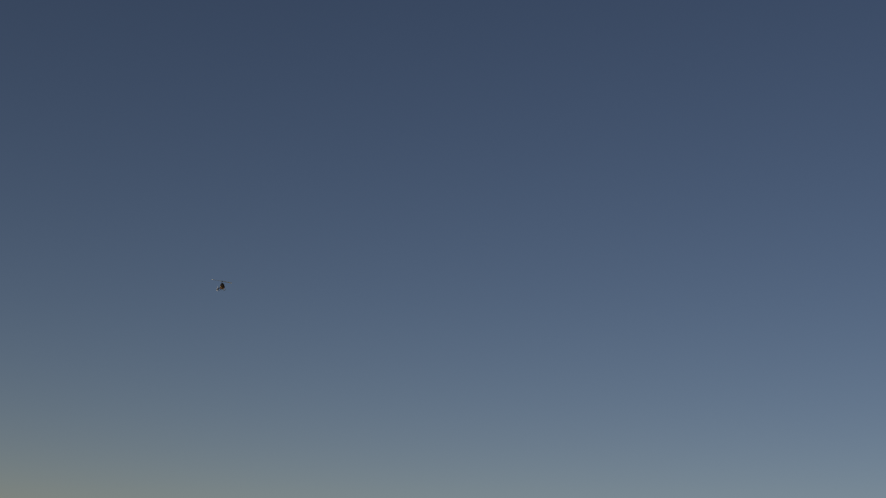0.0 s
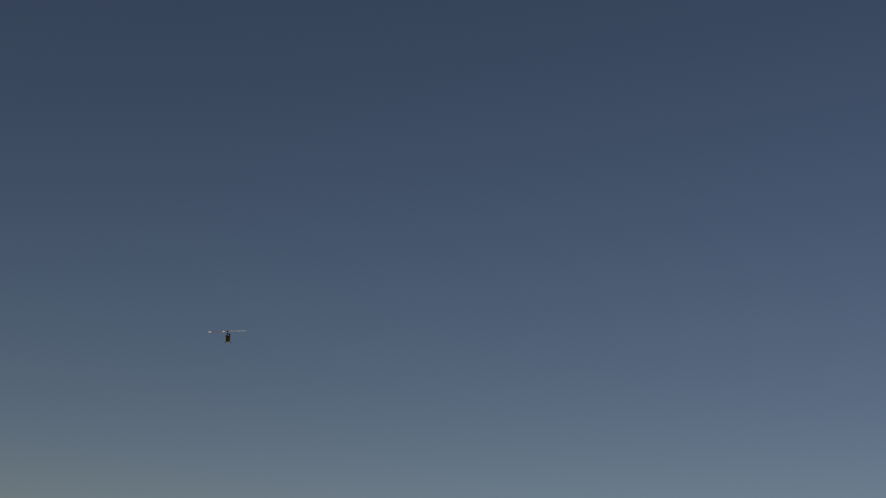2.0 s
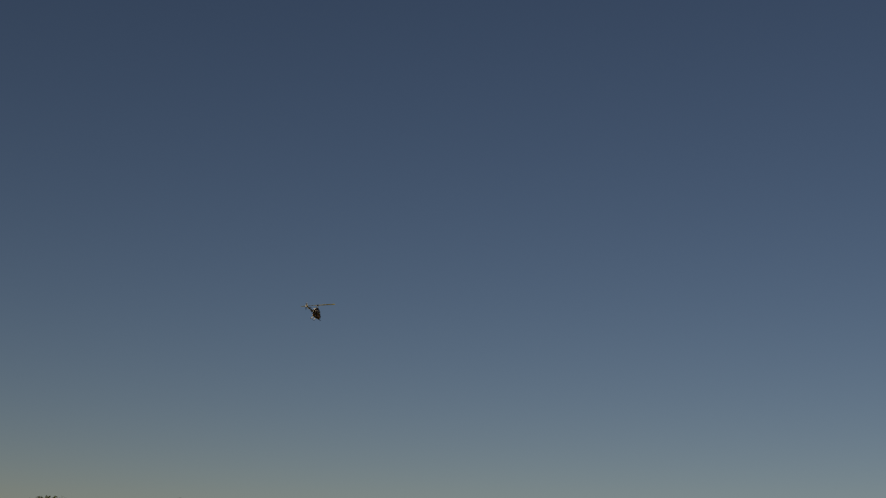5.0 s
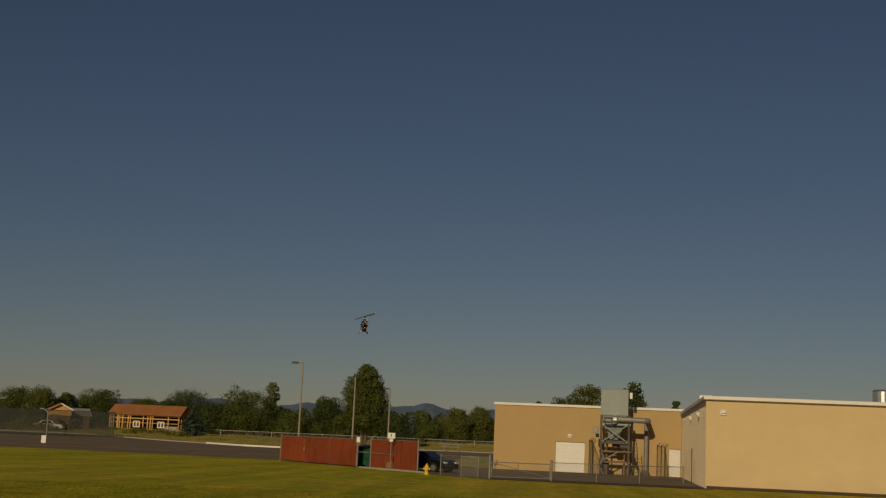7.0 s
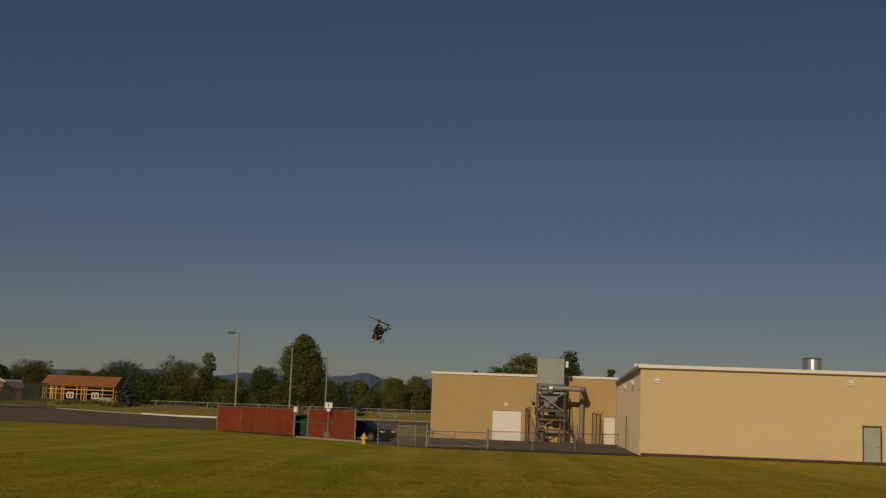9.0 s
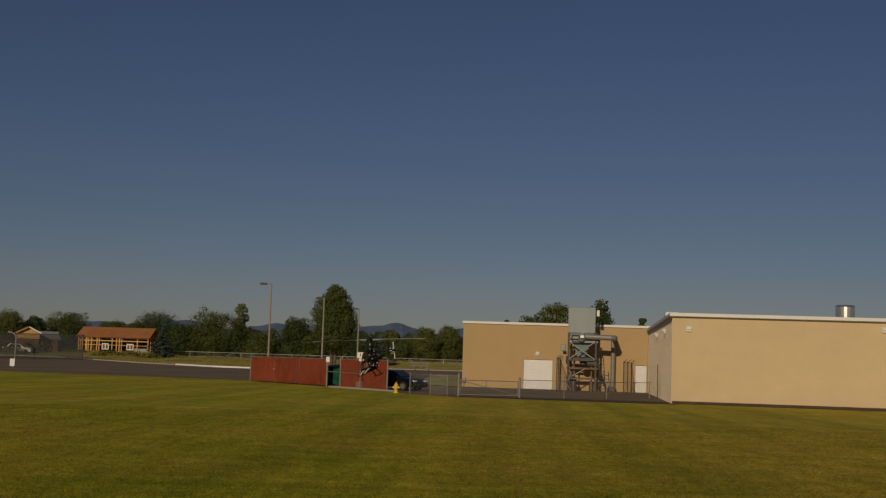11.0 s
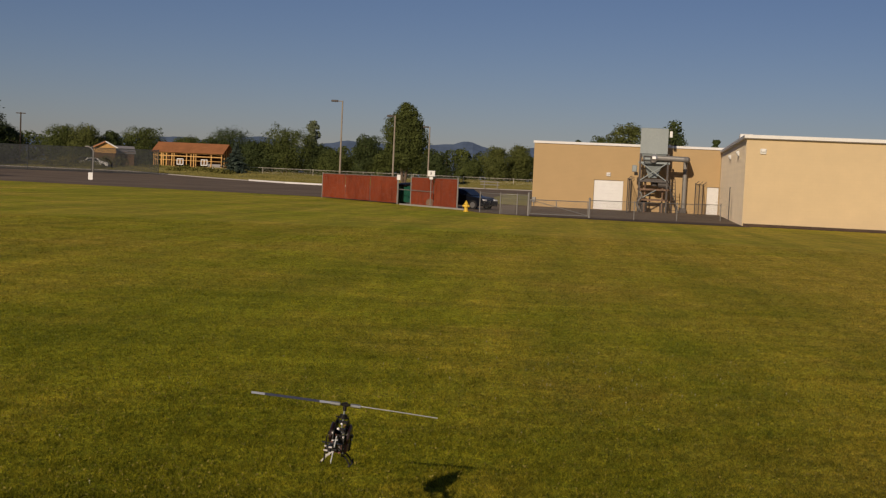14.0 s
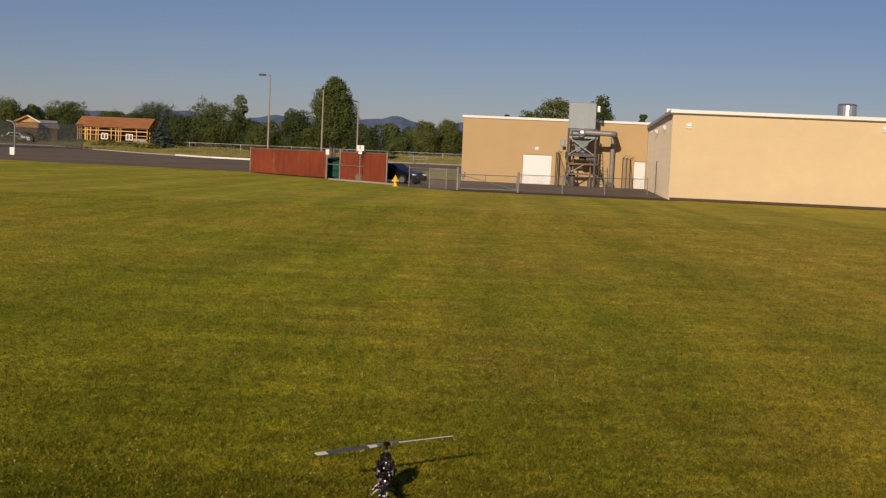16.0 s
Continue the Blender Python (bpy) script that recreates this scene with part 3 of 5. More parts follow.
def dust_collector():
    t = thing("dust_collector", YARD @ pose(0.15, 27.2, 0) @ Matrix.Diagonal((1.034, 1.034, 1.026, 1)), "grey sheet-metal dust collector on a braced steel frame with ducts", "machine")
    bm = bmesh.new()
    box(bm, -5.2, 0, 5.34, 2.01, 1.7, 1.94, bevel=0.03)
    for x in (-6.18, -5.69, -5.2, -4.71, -4.22):
        box(bm, x, -0.86, 5.34, 0.05, 0.04, 1.9)
    part("filter_housing", bm, M["sheet"], t, "pale grey sheet-metal filter box")
    bm = bmesh.new()
    top = [bm.verts.new(p) for p in ((-6.1, -0.8, 4.36), (-4.25, -0.8, 4.36), (-4.25, 0.8, 4.36), (-6.1, 0.8, 4.36))]
    low = [bm.verts.new(p) for p in ((-5.5, -0.25, 2.6), (-4.9, -0.25, 2.6), (-4.9, 0.25, 2.6), (-5.5, 0.25, 2.6))]
    for i in range(4):
        bm.faces.new((top[i], top[(i + 1) % 4], low[(i + 1) % 4], low[i]))
    bm.faces.new(low)
    part("hopper", bm, M["sheet"], t, "tapered grey hopper")
    for x in (-6.15, -4.12):
        for y in (-0.9, 0.9):
            bm = bmesh.new()
            box(bm, x, y, 2.2, 0.14, 0.14, 4.4)
            part("leg", bm, M["rust"] if y > 0 else M["steel_dark"], t)
    for z, mm in ((3.72, "sheet"), (2.35, "steel_dark"), (1.72, "rust"), (0.95, "rust")):
        bm = bmesh.new()
        for y in (-0.9, 0.9):
            box(bm, -5.13, y - 0.02, z, 2.3, 0.1, 0.14)
        for x in (-6.17, -4.1):
            box(bm, x, 0, z, 0.1, 1.7, 0.14)
        part("cross_beam", bm, M[mm], t)
    for a, b in (((-6.1, -0.95, 3.7), (-4.2, -0.95, 2.4)), ((-4.2, -0.95, 3.7), (-6.1, -0.95, 2.4)), ((-6.1, -0.95, 0.95), (-4.9, -0.95, 1.7))):
        bm = bmesh.new()
        rod(bm, a, b, 0.045, seg=6)
        part("brace", bm, M["sheet"], t)
    bm = bmesh.new()
    pipe(bm, [(-5.2, -1.1, 3.75), (-5.2, -1.1, 4.1), (-3.0, -1.1, 4.06), (-2.8, -1.02, 4.06), (-2.72, -0.8, 4.06), (-2.72, 1.2, 4.06), (-2.72, 2.0, 4.06)], 0.2, 12)
    part("duct", bm, M["galv"], t, "bent grey sheet-metal duct")
    bm = bmesh.new()
    rod(bm, (-2.8, 1.5, 0), (-2.8, 1.5, 4.0), 0.17, seg=12)
    for z in (0.9, 1.9, 2.7):
        rod(bm, (-2.8, 1.5, z), (-2.8, 1.5, z + 0.06), 0.195, seg=12)
    part("stack_pipe", bm, M["galv"], t, "upright galvanised pipe")
    bm = bmesh.new()
    box(bm, -2.85, 1.5, 0.2, 0.55, 0.55, 0.4, bevel=0.03)
    part("fan_base", bm, M["steel_dark"], t)
    bm = bmesh.new()
    for x in (-3.7, -3.35):
        rod(bm, (x, -1.2, 0), (x - 0.2, -1.0, 2.6), 0.03, seg=6)
    for i in range(9):
        rod(bm, (-3.72 - i * 0.018, -1.18 + i * 0.02, 0.25 + i * 0.26), (-3.37 - i * 0.018, -1.18 + i * 0.02, 0.25 + i * 0.26), 0.02, seg=6)
    part("ladder", bm, M["steel_dark"], t)
    for x, z, w, h in ((-5.75, 0.55, 0.5, 1.0), (-4.4, 0.4, 0.35, 0.75), (-5.05, 2.25, 0.5, 0.5)):
        bm = bmesh.new()
        rod(bm, (x, -0.3, z - h / 2), (x, -0.3, z + h / 2), w / 2, seg=12)
        part("drum", bm, M["steel_dark"], t)
    bm = bmesh.new()
    box(bm, -6.55, -0.6, 3.25, 0.35, 0.5, 0.5, bevel=0.03)
    part("motor_box", bm, M["sheet"], t)
    bm = bmesh.new()
    rod(bm, (-5.28, -1.1, 4.07), (-5.02, -1.1, 4.07), 0.33, seg=18)
    rod(bm, (-5.02, -1.1, 4.07), (-4.9, -1.1, 4.07), 0.26, 0.2, seg=18)
    part("blower", bm, M["shiny"], t, "pale round blower housing")
    bm = bmesh.new()
    for x in (-5.9, -5.4):
        for y in (-1.3, -0.9):
            box(bm, x, y, 4.0, 0.05, 0.05, 0.42)
    for z in (3.82, 4.2):
        box(bm, -5.65, -1.3, z, 0.55, 0.05, 0.05)
        box(bm, -5.65, -0.9, z, 0.55, 0.05, 0.05)
    part("motor_cradle", bm, M["steel_dark"], t)
    bm = bmesh.new()
    rod(bm, (-5.85, -1.1, 4.0), (-5.42, -1.1, 4.0), 0.13, seg=12)
    part("blower_motor", bm, M["sheet"], t)
    # a slack flexible hose hangs beside the drums
    bm = bmesh.new()
    pts = [Vector((-6.08 + 0.16 * math.sin(i * 0.75), -1.05 - 0.05 * math.cos(i * 0.6), 1.55 - i * 0.15)) for i in range(11)]
    pipe(bm, pts, 0.075, 8)
    part("flexible_hose", bm, M["galv"], t, "grey corrugated flexible hose")
    bm = bmesh.new()
    box(bm, -5.1, 0, 2.48, 1.9, 1.5, 0.1)
    for x in (-5.75, -5.1, -4.5):
        box(bm, x, -0.78, 2.4, 0.1, 0.08, 0.2)
    part("platform", bm, M["steel_dark"], t, "dark steel grating platform")
    bm = bmesh.new()
    rod(bm, (-4.75, -0.55, 2.12), (-4.0, -0.55, 2.12), 0.27, seg=14)
    part("rotary_valve", bm, M["steel_dark"], t)
    bm = bmesh.new()
    box(bm, -6.42, -0.6, 2.86, 0.26, 0.36, 0.24, bevel=0.02)
    part("junction_box", bm, M["black"], t)
    for x in (-5.72, -4.42):
        bm = bmesh.new()
        box(bm, x, -0.6, 1.2, 0.1, 0.1, 2.4)
        part("leg", bm, M["rust"], t)
    for y in (-0.75, 0.0):
        bm = bmesh.new()
        rod(bm, (-4.0, y, 2.1), (-3.15, y, 0.05), 0.05, seg=6)
        part("stair_stringer", bm, M["steel_dark"], t)
    for i in range(8):
        bm = bmesh.new()
        box(bm, -3.28 - i * 0.098, -0.375, 0.28 + i * 0.24, 0.2, 0.75, 0.04)
        part("stair_tread", bm, M["rust"], t)
    bm = bmesh.new()
    box(bm, -4.0, -0.5, 5.9, 0.2, 0.3, 0.45)
    part("control_box", bm, M["white"], t)


cream_building()
tan_building()
dust_collector()


# ---- fences ----
def wires(bm, a, b, z0, z1, step, w):
    """Diagonal wires both ways between two posts, as thin ribbons."""
    a, b = Vector(a), Vector(b)
    L, h = (b - a).length, z1 - z0
    d = (b - a).normalized()
    n = int((L + h) / step)
    for sgn in (1, -1):
        for i in range(n):
            u0 = i * step - h
            p = [(u0, 0.0), (u0 + h, h)]
            if p[0][0] < 0:
                p[0] = (0.0, -u0)
            if p[1][0] > L:
                p[1] = (L, h - (u0 + h - L))
            if p[0][1] >= h or p[1][1] <= 0:
                continue
            q = [(x if sgn > 0 else L - x, z) for x, z in p]
            v = []
            for (x, z), o in ((q[0], -w), (q[1], -w), (q[1], w), (q[0], w)):
                c = a + d * x
                v.append(bm.verts.new((c.x, c.y, c.z + z0 + z + o)))
            bm.faces.new(v)


def chain_fence(name, pts, h, label, post_r=0.035, step=0.12, w=0.004, wire="wire", post="galv", rail=True, bottom=0.05, arm=0.0):
    t = thing(name, Matrix.Identity(4), label, "fence")
    for i, (x, y) in enumerate(pts):
        bm = bmesh.new()
        rod(bm, (x, y, gz(y) - 0.05), (x, y, gz(y) + h + 0.05), post_r, seg=8)
        bmesh.ops.create_uvsphere(bm, u_segments=8, v_segments=5, radius=post_r * 1.2, matrix=Matrix.Translation((x, y, gz(y) + h + 0.05)))
        if arm:
            rod(bm, (x, y, gz(y) + h), (x + arm, y, gz(y) + h + abs(arm)), post_r * 0.7, seg=6)
        part("post", bm, M[post], t)
    for (x0, y0), (x1, y1) in zip(pts, pts[1:]):
        if rail:
            bm = bmesh.new()
            rod(bm, (x0, y0, gz(y0) + h), (x1, y1, gz(y1) + h), post_r * 0.7, seg=6)
            part("top_rail", bm, M[post], t)
        bm = bmesh.new()
        wires(bm, (x0, y0, gz(y0)), (x1, y1, gz(y1)), bottom, h, step, w)
        part("wire_mesh", bm, M[wire], t)
    return t


def slat_panel(t, a, b, h, post=True):
    a, b = Vector((*a, gz(a[1]))), Vector((*b, gz(b[1])))
    L = (b - a).length
    d = (b - a) / L
    ang = math.atan2(d.y, d.x)
    bm = bmesh.new()
    n = int(L / 0.085)
    for i in range(n):
        c = a + d * (0.05 + (L - 0.1) * (i + 0.5) / n)
        tilt = random.uniform(-6, 6)
        box(bm, 0, 0, h / 2 + 0.03, 0.076, 0.012, h - 0.1 + random.uniform(-0.02, 0.02), Matrix.Translation(c) @ pose(0, 0, 0, 0, 0, math.degrees(ang) + tilt))
    part("slat_panel", bm, M["slat"], t)
    bm = bmesh.new()
    rod(bm, a + Vector((0, 0, h)), b + Vector((0, 0, h)), 0.025, seg=6)
    part("top_rail", bm, M["galv"], t)
    bm = bmesh.new()
    wires(bm, a - Vector((d.y * -0.03, d.x * 0.03, 0)), b - Vector((d.y * -0.03, d.x * 0.03, 0)), 0.05, h, 0.16, 0.003)
    part("wire_mesh", bm, M["wire"], t)


def post_at(t, x, y, h, r=0.04, mm="galv"):
    bm = bmesh.new()
    rod(bm, (x, y, gz(y) - 0.05), (x, y, gz(y) + h), r, seg=8)
    bmesh.ops.create_uvsphere(bm, u_segments=8, v_segments=5, radius=r * 1.2, matrix=Matrix.Translation((x, y, gz(y) + h)))
    part("post", bm, M[mm], t)


RF_A, RF_B = Vector((-11.7, 94.7)), Vector((-1.1, 77.4))


def along(f):
    p = RF_A.lerp(RF_B, f)
    return (p.x, p.y)


t = thing("slatted_fence", Matrix.Identity(4), "chain-link fence filled with upright dark red plastic slats", "fence")
for f0, f1 in ((0, 0.2), (0.2, 0.4), (0.4, 0.605)):
    slat_panel(t, along(f0), along(f1), 1.86)
for f, back in ((0, 0.0), (0.2, 0.09), (0.4, 0.09), (0.605, 0.0)):
    post_at(t, along(f)[0] + 0.85 * back, along(f)[1] + 0.52 * back, 1.92)
t = thing("slatted_gate", Matrix.Identity(4), "swing gate filled with upright dark red plastic slats", "gate")
for f0, f1 in ((0.70, 0.85), (0.85, 1.0)):
    slat_panel(t, along(f0), along(f1), 1.88)
for f, back in ((0.70, 0.0), (0.85, 0.1), (1.0, 0.0)):
    post_at(t, along(f)[0] + 0.85 * back, along(f)[1] + 0.52 * back, 1.94, 0.05)
bm = bmesh.new()
a0, a1 = along(0.605), along(0.85)
rod(bm, (a0[0], a0[1] - 0.1, 1.02), (a1[0], a1[1] - 0.1, 0.98), 0.03, seg=6)
part("latch_bar", bm, M["galv"], t)
bm = bmesh.new()
rod(bm, (-2.9, 80.15, 0.28), (-2.9, 80.05, 0.28), 0.26, seg=14)
part("gate_wheel", bm, M["rust"], t)

chain_fence("wire_fence", [(0.3, 72.6), (1.45, 70.6), (2.4, 70.4), (3.0, 69.9)], 1.15, "low galvanised chain-link fence beside the yard gate", 0.028)
chain_fence("wire_fence", [(6.55, 70.7), (9.2, 71.8), (12.0, 73.9), (15.3, 77.6)], 1.02, "low galvanised chain-link fence along the yard", 0.027)
chain_fence("tall_wire_fence", [(16.0, 78.6), tuple((YARD @ Vector((-2.1, 20.5, 0))).xy)], 2.1, "tall chain-link fence from the cream building to the dust collector", 0.03, 0.16, 0.003, post="steel_dark", rail=False)
e0, e1, e2, e3 = [(YARD @ Vector(p)).xy[:] for p in ((-6.9, 20, 0), (-6.9, 28.9, 0), (-2.1, 20.5, 0), (-1.3, 28.9, 0))]
chain_fence("tall_wire_fence", [e0, Vector(e0).lerp(Vector(e1), 0.5)[:], e1], 2.45, "tall chain-link fence panel round the dust collector", 0.035, 0.075, 0.007, post="steel_dark", arm=0.24)
chain_fence("tall_wire_fence", [e2, Vector(e2).lerp(Vector(e3), 0.5)[:], e3], 2.3, "tall chain-link fence panel round the dust collector", 0.035, 0.075, 0.007, post="steel_dark", arm=0.24)
chain_fence("tennis_fence", [(-92, 156), (-84, 158.2), (-76, 160.4), (-68, 162.6), (-60, 164.8), (-52, 167), (-43.6, 169.4)], 3.35, "tall dark chain-link court fence beside the road", 0.06, 0.14, 0.026, "wire_dark", "wire_dark")
chain_fence("field_fence", [(-42 + 8 * i, 197 + 0.2 * i) for i in range(8)], 0.98, "long pale chain-link fence across the field", 0.045, 0.3, 0.004, wire="pale_pipe", post="pale_pipe")
t = thing("rail_barrier", Matrix.Identity(4), "short galvanised pipe barrier at the edge of the asphalt", "barrier")
for x in (1.2, 3.0):
    post_at(t, x, 172, 1.1, 0.07)
for z in (1.05, 0.65):
    bm = bmesh.new()
    rod(bm, (0.6, 172, gz(172) + z), (3.3, 172, gz(172) + z), 0.06, seg=6)
    part("rail", bm, M["galv"], t)


def yard_gate():
    t = thing("yard_gate", Matrix.Identity(4), "wide galvanised tube gate with wire mesh and a diagonal brace", "gate")
    a, b = Vector((3.12, 69.92, 0)), Vector((6.42, 70.68, 0))
    post_at(t, 3.02, 69.9, 1.25, 0.065)
    post_at(t, 6.52, 70.72, 1.1, 0.06)
    up = lambda z: Vector((0, 0, z))
    for nm, p, q, r in (("rail", a + up(0.92), b + up(0.92), 0.024), ("rail", a + up(0.12), b + up(0.12), 0.03), ("stile", a + up(0.1), a + up(0.95), 0.025),
                        ("stile", b + up(0.1), b + up(0.95), 0.025), ("brace", a + up(0.9), b + up(0.15), 0.02), ("stile", a.lerp(b, 0.45) + up(0.55), a.lerp(b, 0.45) + up(0.95), 0.03)):
        bm = bmesh.new()
        rod(bm, p, q, r, seg=6)
        part(nm, bm, M["galv"], t)
    bm = bmesh.new()
    wires(bm, a, b, 0.12, 0.92, 0.1, 0.003)
    part("wire_mesh", bm, M["wire"], t)


yard_gate()


# ---- yard things ----
def dumpster():
    t = thing("dumpster", pose(-4.6, 86.0, 0, 0, 0, -58), "dark green steel dumpster behind the slatted fence", "dumpster")
    bm = bmesh.new()
    prism(bm, [(-0.9, 0.15), (0.9, 0.15), (1.0, 1.25), (-1.0, 1.25)], 1.3, Matrix.Identity(4))
    for x in (-0.5, 0, 0.5):
        box(bm, x, -0.67, 0.7, 0.08, 0.05, 1.0)
    part("body", bm, M["green_box"], t)
    bm = bmesh.new()
    box(bm, 0, 0, 1.38, 2.05, 1.4, 0.12, pose(0, 0, 0, 6), bevel=0.03)
    part("lid", bm, M["black"], t)
    for x in (-0.8, 0.8):
        bm = bmesh.new()
        box(bm, x, 0, 0.08, 0.15, 1.2, 0.16)
        part("skid", bm, M["steel_dark"], t)


def hydrant():
    t = thing("fire_hydrant", pose(-0.5, 72.8, 0), "yellow cast-iron fire hydrant in the grass", "hydrant")
    bm = bmesh.new()
    for z0, z1, r0, r1 in ((0, 0.05, 0.16, 0.16), (0.05, 0.42, 0.11, 0.105), (0.42, 0.46, 0.15, 0.15), (0.46, 0.56, 0.12, 0.08), (0.56, 0.6, 0.08, 0.03), (0.6, 0.65, 0.03, 0.03)):
        rod(bm, (0, 0, z0), (0, 0, z1), r0, r1, seg=14)
    part("body", bm, M["yellow"], t, smooth=False)
    for d in ((1, 0), (-1, 0), (0, -1)):
        bm = bmesh.new()
        k = 0.07 if d[0] else 0.09
        rod(bm, (d[0] * 0.08, d[1] * 0.08, 0.33), (d[0] * 0.19, d[1] * 0.19, 0.33), k, seg=12)
        rod(bm, (d[0] * 0.19, d[1] * 0.19, 0.33), (d[0] * 0.22, d[1] * 0.22, 0.33), k * 0.4, seg=6)
        part("nozzle_cap", bm, M["yellow"], t)


def sedan():
    """A saloon with its nose towards +x."""
    t = thing("parked_car", pose(-0.75, 80.2, 0.02, 0, 0, -35) @ Matrix.Diagonal((0.97, 0.97, 0.89, 1)), "dark blue saloon car parked on the asphalt", "car")
    prof = [(-2.2, 0.35), (-2.25, 0.62), (-2.2, 0.92), (-1.75, 1.0), (-1.15, 1.38), (-0.2, 1.44), (0.35, 1.38), (1.05, 0.98), (1.9, 0.84), (2.2, 0.66), (2.25, 0.42), (2.15, 0.25), (-2.1, 0.25)]
    bm = bmesh.new()
    rows = []
    for y, k in ((-0.86, 0.0), (-0.80, 0.45), (-0.62, 1.0), (0.62, 1.0), (0.80, 0.45), (0.86, 0.0)):
        row = []
        for x, z in prof:
            zz = z if z < 0.9 else 0.9 + (z - 0.9) * (0.25 + 0.75 * k)
            row.append(bm.verts.new((x * (0.985 + 0.015 * k), y, zz)))
        rows.append(row)
    n = len(prof)
    for a, b in zip(rows, rows[1:]):
        for i in range(n):
            bm.faces.new((a[i], a[(i + 1) % n], b[(i + 1) % n], b[i]))
    bm.faces.new(rows[0])
    bm.faces.new(rows[-1][::-1])
    part("body", bm, M["car"], t)
    for sgn in (-1, 1):
        bm = bmesh.new()
        prism(bm, [(-1.45, 0.98), (-1.05, 1.3), (-0.2, 1.36), (0.3, 1.3), (0.85, 0.98)], 0.03, pose(0, sgn * 0.735, 0, sgn * 14, 0, 0) @ pose(0, 0, 0))
        part("side_window", bm, M["glass"], t)
    bm = bmesh.new()
    box(bm, 0.72, 0, 1.2, 0.82, 1.2, 0.02, None)
    bmesh.ops.rotate(bm, verts=bm.verts, cent=(0.72, 0, 1.2), matrix=Euler((0, radians(30), 0)).to_matrix())
    part("windscreen", bm, M["glass"], t)
    for x in (-1.35, 1.4):
        for y in (-0.8, 0.8):
            bm = bmesh.new()
            rod(bm, (x, y - 0.1, 0.31), (x, y + 0.1, 0.31), 0.32, seg=20)
            w = part("wheel", bm, M["rubber"], t, "black tyre")
            bm = bmesh.new()
            rod(bm, (x, y - 0.115, 0.31), (x, y + 0.115, 0.31), 0.2, seg=14)
            part("rim", bm, M["rim"], w)
    for y in (-0.62, 0.62):
        bm = bmesh.new()
        box(bm, 2.12, y, 0.68, 0.22, 0.36, 0.13, bevel=0.03)
        part("headlight", bm, M["lamp_glass"], t, "clear headlight")
    bm = bmesh.new()
    box(bm, 2.2, 0, 0.42, 0.12, 1.6, 0.22, bevel=0.04)
    part("bumper", bm, M["car"], t)
    for y in (-0.95, 0.95):
        bm = bmesh.new()
        box(bm, 0.75, y, 1.0, 0.12, 0.18, 0.13, bevel=0.03)
        part("wing_mirror", bm, M["car"], t)


def lamp_post(x, y, h, arm):
    t = thing("street_lamp", pose(x, y, gz(y)), "tall grey steel parking-lot lamp with a box head", "lamp", "parking lamps")
    bm = bmesh.new()
    rod(bm, (0, 0, 0), (0, 0, h), 0.11, 0.07, seg=10)
    part("pole", bm, M["tan_steel"], t)
    bm = bmesh.new()
    rod(bm, (0, 0, 0), (0, 0, 0.5), 0.25, seg=12)
    part("base", bm, M["curb"], t)
    bm = bmesh.new()
    rod(bm, (0, 0, h - 0.08), (-0.5 * arm, 0, h - 0.06), 0.04, seg=6)
    part("arm", bm, M["tan_steel"], t)
    bm = bmesh.new()
    box(bm, -0.82 * arm, 0, h - 0.06, 0.7, 0.4, 0.2, bevel=0.03)
    part("lamp_head", bm, M["steel_dark"], t)


def sign(x, y, h, w, hh, label, notch=False):
    t = thing("road_sign", pose(x, y, gz(y)), label, "sign")
    bm = bmesh.new()
    rod(bm, (0, 0, 0), (0, 0, h), 0.03, seg=6)
    part("post", bm, M["galv"], t)
    bm = bmesh.new()
    box(bm, 0, -0.04, h - hh / 2, w, 0.02, hh, bevel=0.004)
    part("plate", bm, M["white"], t)
    if notch:
        bm = bmesh.new()
        box(bm, 0, -0.04, h - hh - 0.11, w * 0.5, 0.02, 0.17, bevel=0.004)
        part("lower_plate", bm, M["white"], t)
        bm = bmesh.new()
        box(bm, -0.02, -0.054, h - hh * 0.45, w * 0.10, 0.004, hh * 0.55)
        part("lettering", bm, M["black"], t)


dumpster()
hydrant()
sedan()
lamp_post(-14.3, 130, 9.35, 1.0)
lamp_post(-8.75, 130.2, 8.05, 0.6)
lamp_post(-5.85, 150.5, 7.7, 0.6)
sign(-2.86, 79.4, 2.34, 0.46, 0.36, "white plate sign over a smaller plate on a steel post", True)

sign(*along(0.61), 2.0, 0.24, 0.36, "small white plate on the slatted fence's post")
sign(-36.8, 117.8, 0.86, 0.44, 0.7, "small white board at the edge of the road")


def bent_post(x, y, h):
    t = thing("bent_pipe_post", pose(x, y, gz(y)), "pale steel pipe post with a bent-over top", "post")
    bm = bmesh.new()
    pipe(bm, [(0, 0, 0), (0, 0, h - 0.6), (-0.25, 0, h - 0.2), (-0.7, 0, h), (-1.1, 0, h)], 0.085, 8)
    part("pipe", bm, M["galv"], t)


bent_post(-50.8, 163.5, 3.5)
bent_post(-64.8, 160.0, 3.5)


def utility_pole(x, y, h):
    t = thing("utility_pole", pose(x, y, gz(y)), "brown wooden utility pole with a cross-arm", "pole")
    bm = bmesh.new()
    rod(bm, (0, 0, 0), (0, 0, h), 0.16, 0.1, seg=8)
    part("pole", bm, M["pole_wood"], t)
    bm = bmesh.new()
    box(bm, 0, 0, h - 0.15, 1.5, 0.1, 0.14)
    part("cross_arm", bm, M["pole_wood"], t)


utility_pole(-71.0, 191.5, 8.0)


